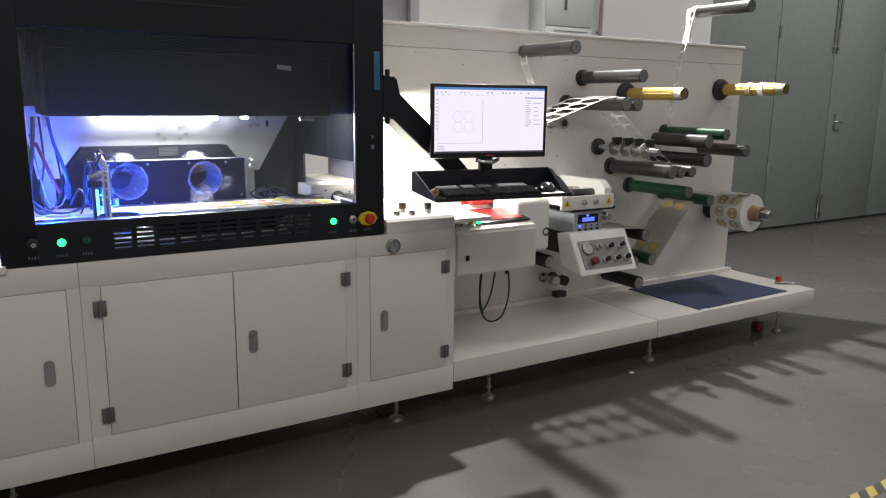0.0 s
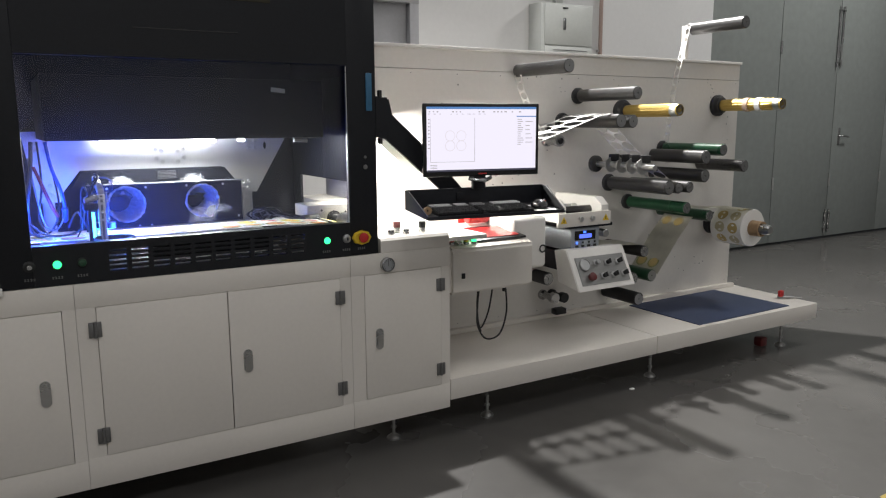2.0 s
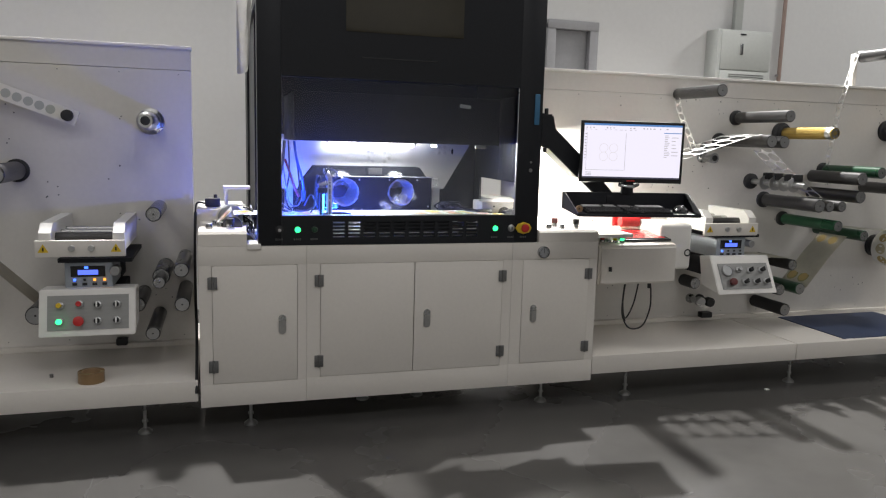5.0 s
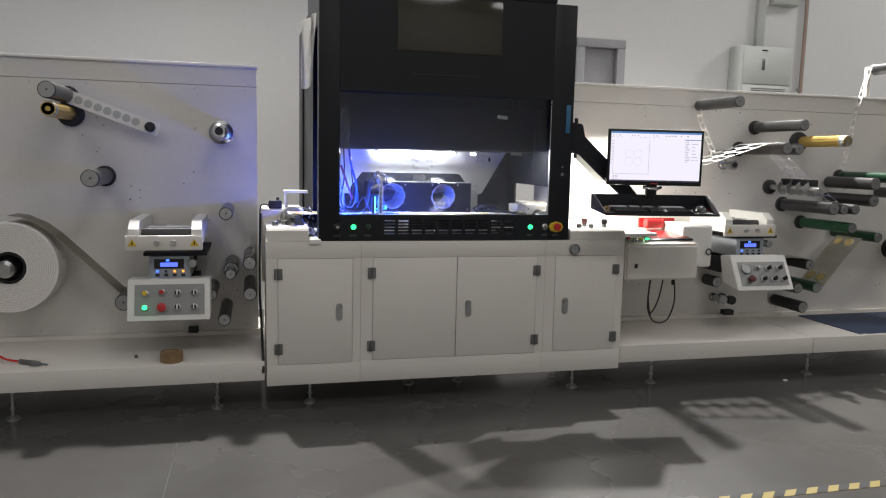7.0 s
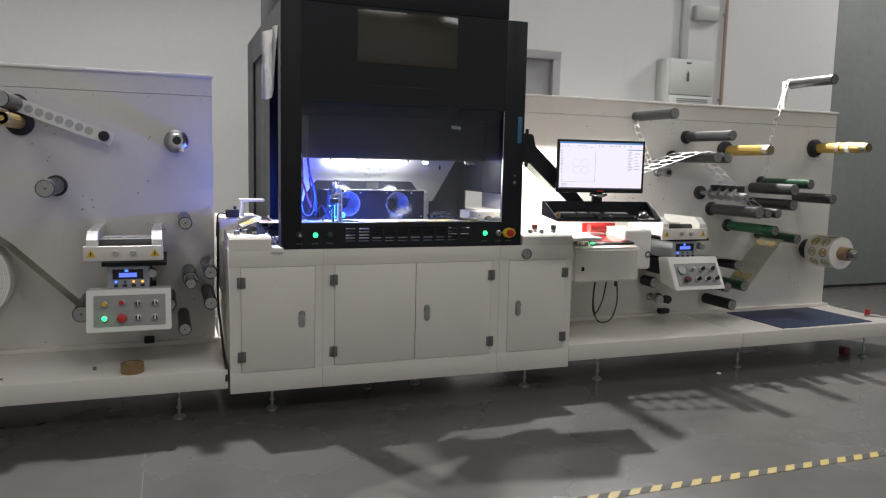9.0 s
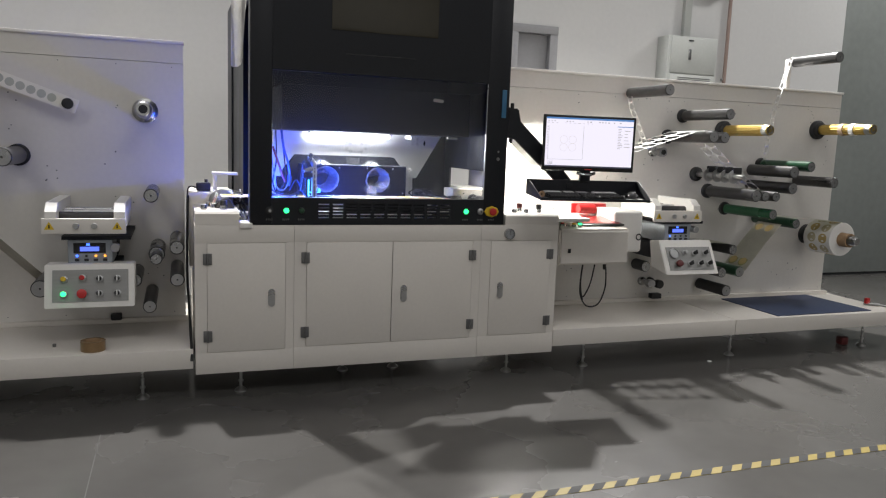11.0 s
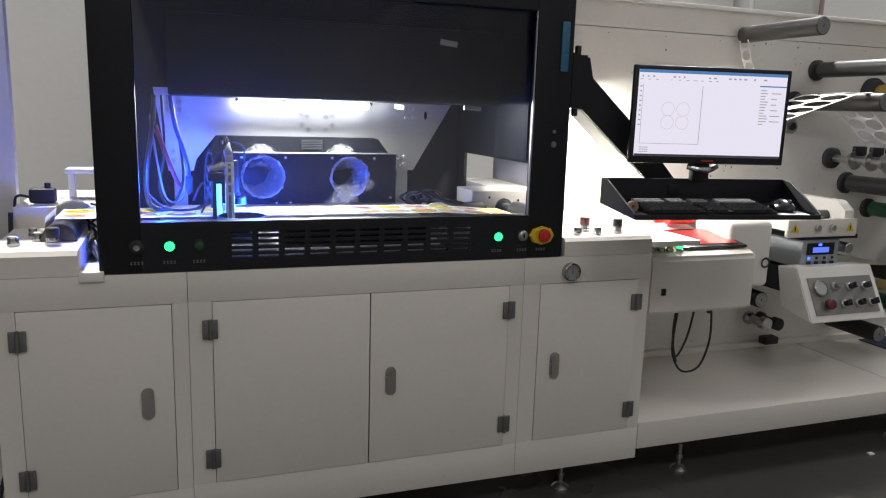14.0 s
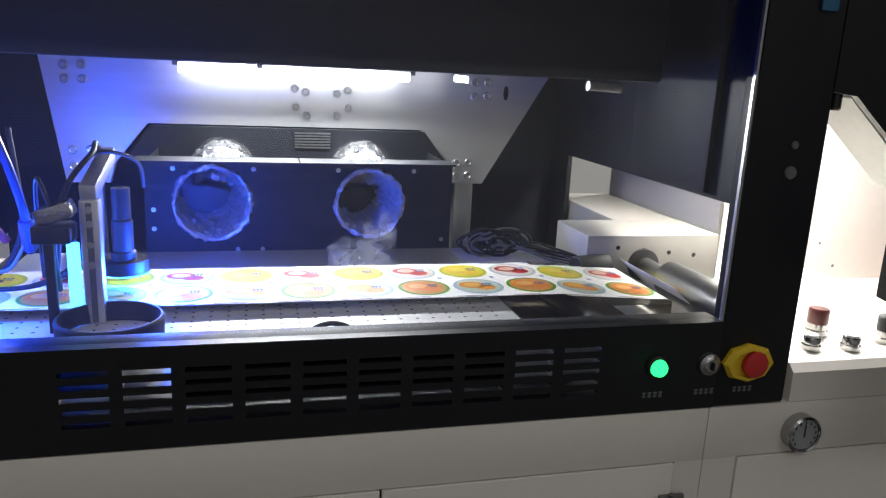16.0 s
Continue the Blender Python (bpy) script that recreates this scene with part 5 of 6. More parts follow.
def label_mesh(name, ring, field, fruit, accent):
    bm = B()
    disc(bm, (0, 0, 0.0006), 0.0445, "z", 36, 0)
    disc(bm, (0, 0, 0.0010), 0.0385, "z", 32, 1)
    for cx, cy, r, i in ((-0.011, 0.004, 0.019, 2), (0.010, -0.012, 0.014, 2), (-0.011, 0.004, 0.0125, 3)):
        disc(bm, (cx, cy, 0.0013 + 0.0003 * i), r, "z", 18, i, rx=r * 1.25)
    for k in range(3):
        box(bm, 0.008 + 0.006 * k, 0.012 + 0.006 * k, 0.004, 0.012, 0.0022, 0.0024, index=4)
        box(bm, 0.010 + 0.005 * k, 0.013 + 0.005 * k, -0.004, 0.001, 0.0022, 0.0024, index=4)
    def ink(n, c):
        return material("ink_" + n, c, 0.35, var=0.06, scale=150)
    return finish(bm, name, [ink(name + "_rim", ring), ink(name + "_field", field), ink(name + "_fruit", fruit), ink(name + "_accent", accent), ink("blue_print", (0.03, 0.07, 0.25))], smooth=0)


def label_web():
    web = thing("label_web", "running white web printed with two rows of round fruit labels", "label web", (0, 0, 0))
    kinds = {
        (0, 0): label_mesh("yellow_label", (0.42, 0.46, 0.02), (0.66, 0.56, 0.02), (0.74, 0.48, 0.02), (0.76, 0.62, 0.08)),
        (1, 0): label_mesh("apple_label", (0.38, 0.50, 0.50), (0.66, 0.62, 0.56), (0.50, 0.02, 0.02), (0.72, 0.50, 0.36)),
        (0, 1): label_mesh("slice_label", (0.30, 0.44, 0.54), (0.46, 0.54, 0.42), (0.74, 0.26, 0.02), (0.76, 0.38, 0.05)),
        (1, 1): label_mesh("orange_label", (0.10, 0.30, 0.02), (0.60, 0.26, 0.05), (0.76, 0.22, 0.02), (0.80, 0.42, 0.14)),
    }
    bm = B()
    box(bm, -PITCH / 2 - 0.0005, PITCH / 2 + 0.0005, -0.105, 0.105, -0.0002, 0.0003)
    for sy in (-0.101, 0.101):
        box(bm, -PITCH / 2, -PITCH / 2 + 0.05, sy - 0.001, sy + 0.001, 0.0004, 0.0006, index=1)
    for k in range(4):
        box(bm, PITCH / 2 - 0.010, PITCH / 2 - 0.002, 0.001 + 0.003 * k, 0.0022 + 0.003 * k, 0.0004, 0.0006, index=2)
    sheet = finish(bm, "web_piece", [WHITE, material("black_register_print", (0.05, 0.04, 0.05), 0.5), material("blue_fine_print", (0.15, 0.28, 0.55), 0.5)], smooth=0)
    pieces = []
    for k in range(PIECES):
        ob = new("web_piece", sheet)
        ob.parent = web
        pieces.append(ob)
        for row, y in ((0, 0.049), (1, -0.048)):
            lab = new("label", kinds[(k % 2, row)])
            lab.parent = ob
            lab.location = (0.002 * row, y, 0)
    return pieces


WEB = label_web()


# ---- between hood and right station ----
def guide_unit():
    t = thing("feed_table", "white metal feed table under the bright inspection lamp", "table", (2.0, 0.4, 0.88))
    part("top", box(B(), 1.985, 2.20, 0.03, 0.645, 0.895, 0.915, 0.002), CREAM_EDGE, t)
    part("top", box(B(), 1.66, 1.982, 0.364, 0.645, 0.925, 0.945, 0.002), CREAM_EDGE, t)
    u = thing("web_guide_unit", "cream web guide unit with push buttons and a small touch screen", "machine", (2.3, 0.3, 0.62))
    bm = B()
    prism(bm, [(0.10, 0.625), (0.50, 0.625), (0.50, 0.905), (0.115, 0.850), (0.10, 0.835)], "x", 2.048, 2.528)
    bmesh.ops.bevel(bm, geom=[e for e in bm.edges], offset=0.012, segments=3, affect="EDGES")
    part("housing", bm, CREAM, u)
    bm = B()
    box(bm, 2.22, 2.51, 0.14, 0.36, 0.0, 0.010, 0.002)
    bmesh.ops.rotate(bm, verts=bm.verts, cent=(2.3, 0.14, 0), matrix=Matrix.Rotation(radians(8.0), 3, "X"))
    bmesh.ops.translate(bm, verts=bm.verts, vec=(0, 0, 0.858))
    scr = part("touch_screen", bm, BLACK_GLOSS, u)
    bm = B()
    box(bm, 2.245, 2.485, 0.165, 0.335, 0.0105, 0.0125)
    bmesh.ops.rotate(bm, verts=bm.verts, cent=(2.3, 0.14, 0), matrix=Matrix.Rotation(radians(8.0), 3, "X"))
    bmesh.ops.translate(bm, verts=bm.verts, vec=(0, 0, 0.858))
    # red slab painted on for the red reflection in the dark screen
    part("screen_reflection", bm, material("red_painted_reflection", (0.35, 0.03, 0.03), 0.15, var=0.1), scr)
    for x, y, m in ((2.09, 0.16, RED), (2.125, 0.15, WHITE), (2.16, 0.145, ORANGE_GLOW), (2.20, 0.14, GREEN_GLOW)):
        z = 0.845 + (y - 0.1) * 0.14
        b = part("push_button", rod(B(), (x, y, z), (x, y, z + 0.014), 0.014, 18, 0.002), CHROME, u)
        part("button_cap", rod(B(), (x, y, z + 0.0145), (x, y, z + 0.024), 0.012, 18, 0.002), YELLOW if m is ORANGE_GLOW else m, b)
    part("socket", box(B(), 2.105, 2.122, 0.092, 0.1, 0.70, 0.725, 0.001), BLACK, u)
    bm = B()
    box(bm, 2.47, 2.69, 0.20, 0.50, 0.68, 0.945, 0.022, segments=4)
    part("cheek", bm, CREAM_EDGE, u)
    part("handle_ring", ring_flat(B(), (2.66, 0.196, 0.78), 0.014, 0.022, "y"), RUBBER, u)
    part("red_roller", rod(B(), (2.345, 0.43, 0.935), (2.468, 0.43, 0.935), 0.030, 24, 0.003), RED, u)
    part("red_cover", box(B(), 2.345, 2.60, 0.503, 0.52, 0.90, 0.965, 0.003), RED, u)
    part("bracket", box(B(), 2.1, 2.6, 0.50, 0.648, 0.70, 0.88), CREAM, u)
    c = thing("hanging_cables", "black cables looping down under the guide unit", "cables", (2.385, 0.28, 0.354))
    for pts in ([(2.305, 0.25, 0.630), (2.295, 0.25, 0.522), (2.295, 0.25, 0.414), (2.345, 0.25, 0.336), (2.435, 0.26, 0.342), (2.485, 0.27, 0.438), (2.485, 0.27, 0.546), (2.470, 0.27, 0.630)], [(2.315, 0.27, 0.630), (2.305, 0.27, 0.498), (2.325, 0.27, 0.390), (2.375, 0.27, 0.474), (2.405, 0.27, 0.630)], [(2.300, 0.24, 0.630), (2.285, 0.24, 0.474), (2.315, 0.25, 0.378)]):
        part("cable", tube(B(), pts, 0.0045, 8), RUBBER, c)
    part("plug", rod(B(), (2.470, 0.27, 0.630), (2.472, 0.27, 0.564), 0.011, 12, 0.002), RUBBER, c)


guide_unit()


# ---- lace-like waste webs and printed webs ----
def lace(name, path, y0, y1, label, across=2, cell=0.095, hole=0.40, parent=None):
    """A net of paper left when round labels are stripped: square cells with round holes, hung along a line."""
    pts = [Vector((x, 0, z)) for x, z in path]
    lens = [0.0]
    for a, b in zip(pts, pts[1:]):
        lens.append(lens[-1] + (b - a).length)

    def at(s, y):
        for i in range(len(pts) - 1):
            if s <= lens[i + 1] or i == len(pts) - 2:
                p = pts[i].lerp(pts[i + 1], (s - lens[i]) / max(lens[i + 1] - lens[i], 1e-6))
                return Vector((p.x, y, p.z))
    bm = B()
    n = max(1, round(lens[-1] / cell))
    w = (y1 - y0) / across
    ln = lens[-1] / n
    m = 20
    for i in range(n):
        for j in range(across):
            cs, cy = (i + 0.5) * ln, y0 + (j + 0.5) * w
            ring, rim = [], []
            for k in range(m):
                a = 2 * math.pi * (k + 0.5) / m
                c, s = math.cos(a), math.sin(a)
                t = min(0.5 / max(abs(c), 1e-6), 0.5 / max(abs(s), 1e-6))
                ring.append(bm.verts.new(at(cs + hole * ln * c * 1.12, cy + hole * w * s * 1.12)))
                rim.append(bm.verts.new(at(min(max(cs + t * ln * c, 0), lens[-1]), cy + t * w * s)))
            for k in range(m):
                bm.faces.new((ring[k], ring[(k + 1) % m], rim[(k + 1) % m], rim[k]))
    bmesh.ops.remove_doubles(bm, verts=bm.verts, dist=0.0004)
    bmesh.ops.solidify(bm, geom=list(bm.faces), thickness=0.0006)
    return part(name, bm, WHITE, parent, label, smooth=0)


def strip(name, path, y0, y1, m, parent, label=""):
    bm = B()
    lo = [bm.verts.new((x, y0, z)) for x, z in path]
    hi = [bm.verts.new((x, y1, z)) for x, z in path]
    for k in range(len(path) - 1):
        bm.faces.new((lo[k], lo[k + 1], hi[k + 1], hi[k]))
    bmesh.ops.solidify(bm, geom=list(bm.faces), thickness=0.0006)
    return part(name, bm, m, parent, label, smooth=60)


def webs():
    w = thing("waste_web", "white lace-like paper net of stripped labels on the rollers", "paper web", (3.0, 0.4, 1.3))
    lace("net", [(3.14, 1.466), (3.05, 1.455), (2.62, 1.315)], 0.22, 0.50, "", parent=w)
    lace("net", [(3.262, 1.41), (3.45, 1.26), (3.72, 1.085)], 0.34, 0.52, "", parent=w, cell=0.075)
    lace("net", [(2.835, 1.735), (2.80, 1.741), (2.766, 1.712), (2.80, 1.60), (2.93, 1.36)], 0.555, 0.615, "", parent=w, across=1, cell=0.05, hole=0.36)
    lace("net", [(4.18, 2.044), (4.150, 2.03), (4.138, 2.0), (4.047, 1.68), (3.99, 1.292)], 0.605, 0.645, "", parent=w, across=1, cell=0.052, hole=0.36)
    olive = material("printed_backing_paper", (0.60, 0.585, 0.50), 0.45, var=0.10, scale=25, big=9)
    p = thing("printed_web", "pale printed label web threaded between the lower rollers", "paper web", (3.8, 0.4, 0.6))
    strip("web_run", [(3.92, 0.845), (3.80, 0.72), (3.637, 0.52)], 0.32, 0.55, olive, p)
    strip("web_run", [(3.95, 0.895), (4.10, 0.888), (4.35, 0.866), (4.48, 0.860)], 0.31, 0.54, olive, p)
    strip("web_run", [(3.20, 0.70), (3.35, 0.72), (3.50, 0.71)], 0.32, 0.55, olive, p)
    inks = [material("print_" + n, c, 0.4, var=0.08, scale=90) for n, c in (("green", (0.30, 0.30, 0.12)), ("orange", (0.48, 0.36, 0.14)), ("cream", (0.50, 0.45, 0.30)))]
    for (xa, za), (xb, zb) in (((3.92, 0.845), (3.65, 0.535)),):
        n = 4
        for k in range(n):
            for y in (0.40, 0.495):
                f = (k + 0.5) / n
                d = Vector((xb - xa, 0, zb - za)).normalized()
                c = Vector((xa + (xb - xa) * f, y, za + (zb - za) * f)) + Vector((-d.z, 0, d.x)) * 0.002
                for r, i, off in ((0.040, 0 if k % 2 else 2, 0.0), (0.030, 1, 0.001)):
                    for sgn in (1, -1):
                        bm = B()
                        vs = [bm.verts.new(c + (-1 if sgn < 0 else 0) * Vector((-d.z, 0, d.x)) * 0.005 + sgn * Vector((-d.z, 0, d.x)) * off + d * r * math.cos(a) + Vector((0, 1, 0)) * r * math.sin(a)) for a in (2 * math.pi * q / 18 for q in range(18))]
                        bm.faces.new(vs)
                        part("label", bm, inks[i], p, smooth=0)
    # printed labels on the finished roll
    rl = thing("roll_labels", "faded round labels printed round the finished roll", "labels", (4.486, 0.4, 0.735))
    for k in range(9):
        a0 = radians(20 + 40 * k)
        for y in (0.375, 0.475):
            bm = B()
            vs = []
            for q in range(16):
                t = 2 * math.pi * q / 16
                a = a0 + 0.036 * math.cos(t) / 0.1225
                vs.append(bm.verts.new((4.486 + 0.1228 * math.cos(a), y + 0.038 * math.sin(t), 0.735 + 0.1228 * math.sin(a))))
            cen = bm.verts.new((4.486 + 0.1228 * math.cos(a0), y, 0.735 + 0.1228 * math.sin(a0)))
            for q in range(16):
                bm.faces.new((vs[q], vs[(q + 1) % 16], cen))
            part("label", bm, inks[1 + (k + (y > 0.4)) % 2], rl, smooth=60)
    b = thing("backing_web", "greyish paper web running from the big roll to a roller", "paper web", (-0.95, 0.5, 0.7))
    strip("web_run", [(-1.30, 0.975), (-1.235, 0.966), (-1.15, 0.925), (-1.08, 0.87), (-0.765, 0.555), (-0.745, 0.525)], 0.41, 0.58, material("glassine_backing", (0.40, 0.37, 0.30), 0.35, var=0.2, scale=18, stretch=(1, 6, 1)), b)


webs()


# ---- loose things on the trays ----
def loose():
    m = thing("rubber_mat", "dark blue rubber mat lying on the cream base tray", "mat", (4.1, 0.3, 0.26))
    bm = B()
    vs = [bm.verts.new((x, y, z)) for z in (0.2605, 0.2655) for x, y in ((3.685, 0.03), (4.535, 0.045), (4.50, 0.600), (3.68, 0.585))]
    for f in ((3, 2, 1, 0), (4, 5, 6, 7), (0, 1, 5, 4), (1, 2, 6, 5), (2, 3, 7, 6), (3, 0, 4, 7)):
        bm.faces.new([vs[k] for k in f])
    part("sheet", bm, BLUE_MAT, m)
    single("paper_scrap", turn_about(box(B(), 3.70, 3.745, 0.012, 0.034, 0.2606, 0.262), (3.72, 0.02, 0.26), -12), WHITE, "torn white paper scrap beside the blue mat", "paper", (3.72, 0.02, 0.2605))
    g = thing("air_gun", "small silver air blow gun with a red trigger on the tray", "air gun", (4.70, 0.2, 0.26))
    part("body", rod(B(), (4.66, 0.22, 0.272), (4.74, 0.15, 0.272), 0.010, 14, 0.002), CHROME, g)
    part("nozzle", rod(B(), (4.74, 0.15, 0.272), (4.78, 0.12, 0.268), 0.004, 10), CHROME, g)
    part("trigger", box(B(), 4.655, 4.69, 0.19, 0.215, 0.275, 0.315, 0.005), RED, g)
    g2 = thing("air_gun", "dark air blow gun with a red coiled hose on the tray", "air gun", (-1.2, 0.13, 0.26))
    part("body", rod(B(), (-1.20, 0.15, 0.275), (-1.11, 0.11, 0.272), 0.012, 14, 0.003), HINGE, g2)
    part("lever", box(B(), -1.14, -1.09, 0.085, 0.10, 0.265, 0.285, 0.003), HINGE, g2)
    part("nozzle", rod(B(), (-1.11, 0.11, 0.272), (-1.06, 0.09, 0.268), 0.004, 10), HINGE, g2)
    coil = [(-1.32 - 0.008 * k + 0.0, 0.17 + 0.034 * math.cos(k * 1.05), 0.302 + 0.034 * math.sin(k * 1.05)) for k in range(30)]
    part("coiled_hose", tube(B(), [(-1.20, 0.15, 0.275), (-1.26, 0.17, 0.28)] + coil, 0.006, 8, steps=3), material("red_coil_hose", (0.60, 0.04, 0.03), 0.3, var=0.1, scale=60), g2, "red coiled air hose")
    t = thing("tape_roll", "brown packing tape roll lying on the base tray", "tape roll", (-0.483, 0.085, 0.26))
    part("tape", lathe(B(), (-0.483, 0.085, 0.261), (-0.483, 0.085, 1), [(0, 0.040), (0, 0.056), (0.048, 0.056), (0.048, 0.040)], 32), material("brown_packing_tape", (0.24, 0.15, 0.07), 0.3, var=0.1, scale=60), t)
    part("core", lathe(B(), (-0.483, 0.085, 0.261), (-0.483, 0.085, 1), [(0, 0.037), (0, 0.0398), (0.048, 0.0398), (0.048, 0.037), (0, 0.037)], 32), CARD, t)
    single("metal_nut", rod(B(), (-0.665, 0.18, 0.2605), (-0.665, 0.18, 0.275), 0.009, 6), HINGE, "small dark metal nut on the base tray", "nut", (-0.665, 0.18, 0.2605))
    single("stop_pad", box(B(), -0.44, -0.385, 0.57, 0.612, 0.2875, 0.325, 0.006), RUBBER, "black rubber stop block at the foot of the panel", "stop block", (-0.41, 0.59, 0.2875))
    # left infeed: bearing block with papers and a black device
    b = thing("infeed_block", "cream infeed bearing block with round flange", "machine part", (0.08, 0.6, 0.9))
    part("block", box(B(), -0.03, 0.205, 0.47, 0.95, 0.60, 1.005, 0.004), CREAM, b)
    part("flange", lathe(B(), (0.14, 0.47, 0.958), (0.14, 0, 0.958), [(0, 0), (0, 0.068), (0.014, 0.068), (0.018, 0.06), (0.018, 0)], 32), CHROME, b)
    part("infeed_roller", rod(B(), (0.14, 0.14, 0.9555), (0.14, 0.45, 0.9555), 0.045, 26, 0.003), DARK_STEEL, b)
    part("channel", box(B(), 0.10, 0.24, 0.62, 0.72, 1.095, 1.110, 0.002), CREAM_EDGE, b)
    part("channel_post", box(B(), 0.105, 0.125, 0.66, 0.70, 1.006, 1.0945, 0.002), CREAM, b)
    n = thing("note_pad", "stack of printed paper sheets lying on the infeed block", "paper", (0.09, 0.6, 1.006))
    for k in range(3):
        part("sheet", turn_about(box(B(), 0.02, 0.21, 0.50, 0.72, 1.0055 + 0.0016 * k, 1.0068 + 0.0016 * k), (0.1, 0.6, 1), 4 * k - 3), WHITE, n)
    bm = B()
    rnd = random.Random(3)
    for r in range(7):
        x = 0.045
        while x < 0.18:
            w = rnd.uniform(0.008, 0.025)
            box(bm, x, x + w, 0.53 + 0.023 * r, 0.536 + 0.023 * r, 1.0106, 1.0110)
            x += w + 0.008
    part("print_lines", turn_about(bm, (0.1, 0.6, 1), 5), HINGE, n)
    d = thing("small_camera", "small black device with a cable on the infeed block", "device", (0.03, 0.55, 1.006))
    part("body", box(B(), 0.01, 0.085, 0.50, 0.55, 1.012, 1.058, 0.008), RUBBER, d)
    part("knob", rod(B(), (0.062, 0.525, 1.058), (0.062, 0.525, 1.075), 0.009, 12), RUBBER, d)
    part("cable", tube(B(), [(0.01, 0.52, 1.03), (-0.02, 0.52, 1.035), (-0.035, 0.53, 1.01), (-0.04, 0.56, 0.9)], 0.004, 8), RUBBER, d)
    c = thing("cable", "black cable hanging down the gap between the machine units", "cable", (-0.03, 0.3, 0.27))
    part("cord", tube(B(), [(-0.035, 0.46, 0.99), (-0.040, 0.45, 0.80), (-0.042, 0.45, 0.55), (-0.036, 0.35, 0.42), (-0.032, 0.15, 0.30), (-0.030, 0.03, 0.27), (-0.030, -0.004, 0.20)], 0.007, 10), RUBBER, c)
    k = thing("cable_tangle", "tangled black cables beside the hood opening", "cables", (0.22, 0.3, 0.9))
    for q in range(6):
        r2 = random.Random(q)
        pts = [(0.21 + r2.uniform(-0.02, 0.03), 0.40 + 0.02 * q, 1.03 - 0.01 * q)] + [(0.22 + r2.uniform(-0.03, 0.03), 0.36 - 0.05 * i, 1.0 - 0.025 * i + r2.uniform(-0.02, 0.02)) for i in range(4)] + [(0.24, 0.12, 0.897)]
        part("cable", tube(B(), pts, 0.004, 8), RUBBER if q % 3 else PRINT, k)


loose()


# ---- floor tape and the wall behind ----
def background():
    t = thing("floor_tape", "yellow and black hazard tape stuck on the concrete floor", "floor marking", (3.5, -1.39, 0))
    part("tape", box(B(), -1.0, 12.0, -1.415, -1.365, 0.0006, 0.0016), TAPE_Y, t)
    bm = B()
    prism(bm, [(-0.048, -0.024), (0.004, -0.024), (0.052, 0.024), (0.0, 0.024)], "z", 0.0, 0.0006)
    bar = finish(bm, "stripe", TAPE_B, smooth=0)
    for k in range(122):
        place("stripe", bar, t, (-0.93 + 0.104 * k, -1.39, 0.0018))
    single("paper_crumb", box(B(), 3.10, 3.125, -0.03, -0.012, 0.0005, 0.006, 0.001), WHITE, "small white paper crumb on the concrete floor", "litter", (3.11, -0.02, 0.0005))
    single("floor_joint", box(B(), -0.42, -0.416, -9, -0.36, 0.0003, 0.0008), material("joint_filler", (0.05, 0.048, 0.045), 0.6, var=0.15), "narrow filled saw joint in the concrete floor", "floor joint", kind="structure")
    # grey door in the back wall
    d = thing("door_1", "closed grey steel door in a grey frame", "door", (3.04, 2.6, 0), kind="structure")
    bm = B()
    box(bm, 2.78, 2.86, 2.57, 2.70, 0, 2.395, 0.003)
    box(bm, 3.182, 3.262, 2.57, 2.70, 0, 2.395, 0.003)
    part("door_frame", bm, DOOR_GREY, d)
    part("door_head", box(B(), 2.78, 3.262, 2.566, 2.70, 2.355, 2.43, 0.003), DOOR_GREY, d)
    part("door_leaf", box(B(), 2.862, 3.18, 2.63, 2.67, 0.01, 2.353, 0.002), DOOR_GREY, d)
    part("wall_filler", box(B(), 3.263, 3.30, 2.6, 2.79, 0, 2.394), WALL, d)
    # tall grey-green sheet doors
    for i, (a, b) in enumerate(((6.74, 7.87), (7.88, 8.95), (8.96, 10.035), (10.045, 11.115), (11.125, 12.215), (12.225, 13.315), (13.325, 16.0))):
        g = thing("door_%d" % (i + 2), "tall grey-green sheet steel hall door leaf", "door", ((a + b) / 2, 2.6, 0), kind="structure")
        part("leaf", box(B(), a, b, 2.60, 2.66, 0.03, 4.6, 0.004), SHEET, g)
        for z in (0.72, 2.23):
            part("hinge", rod(B(), (b + 0.004, 2.592, z - 0.07), (b + 0.004, 2.592, z + 0.07), 0.012, 10, 0.002), CHROME, g)
        if i in (1, 2):
            s = b - 0.03 if i == 1 else a + 0.03
            for z0, z1 in ((0.08, 0.36), (2.05, 2.75)):
                part("bolt_rod", rod(B(), (s, 2.585, z0), (s, 2.585, z1), 0.011, 10), CHROME, g)
                for z in (z0 + 0.05, z1 - 0.05):
                    part("rod_guide", box(B(), s - 0.02, s + 0.02, 2.575, 2.599, z - 0.012, z + 0.012, 0.002), CHROME, g)
        if i == 2:
            part("handle_plate", box(B(), 9.07, 9.11, 2.592, 2.599, 1.14, 1.34, 0.003), CHROME, g)
            part("handle", tube(B(), [(9.09, 2.595, 1.245), (9.09, 2.55, 1.245), (9.145, 2.545, 1.24), (9.215, 2.55, 1.235)], 0.010, 10), CHROME, g)
    e = thing("electrical_cabinet", "light grey wall-mounted electrical cabinet with a lock", "electrical box", (4.66, 2.5, 1.2))
    part("body", box(B(), 4.37, 4.945, 2.42, 2.598, 1.20, 2.435, 0.004), BOX_GREY, e)
    part("door", box(B(), 4.4, 4.92, 2.405, 2.418, 2.085, 2.42, 0.003), BOX_GREY, e)
    part("door", box(B(), 4.4, 4.92, 2.405, 2.418, 1.24, 2.075, 0.003), BOX_GREY, e)
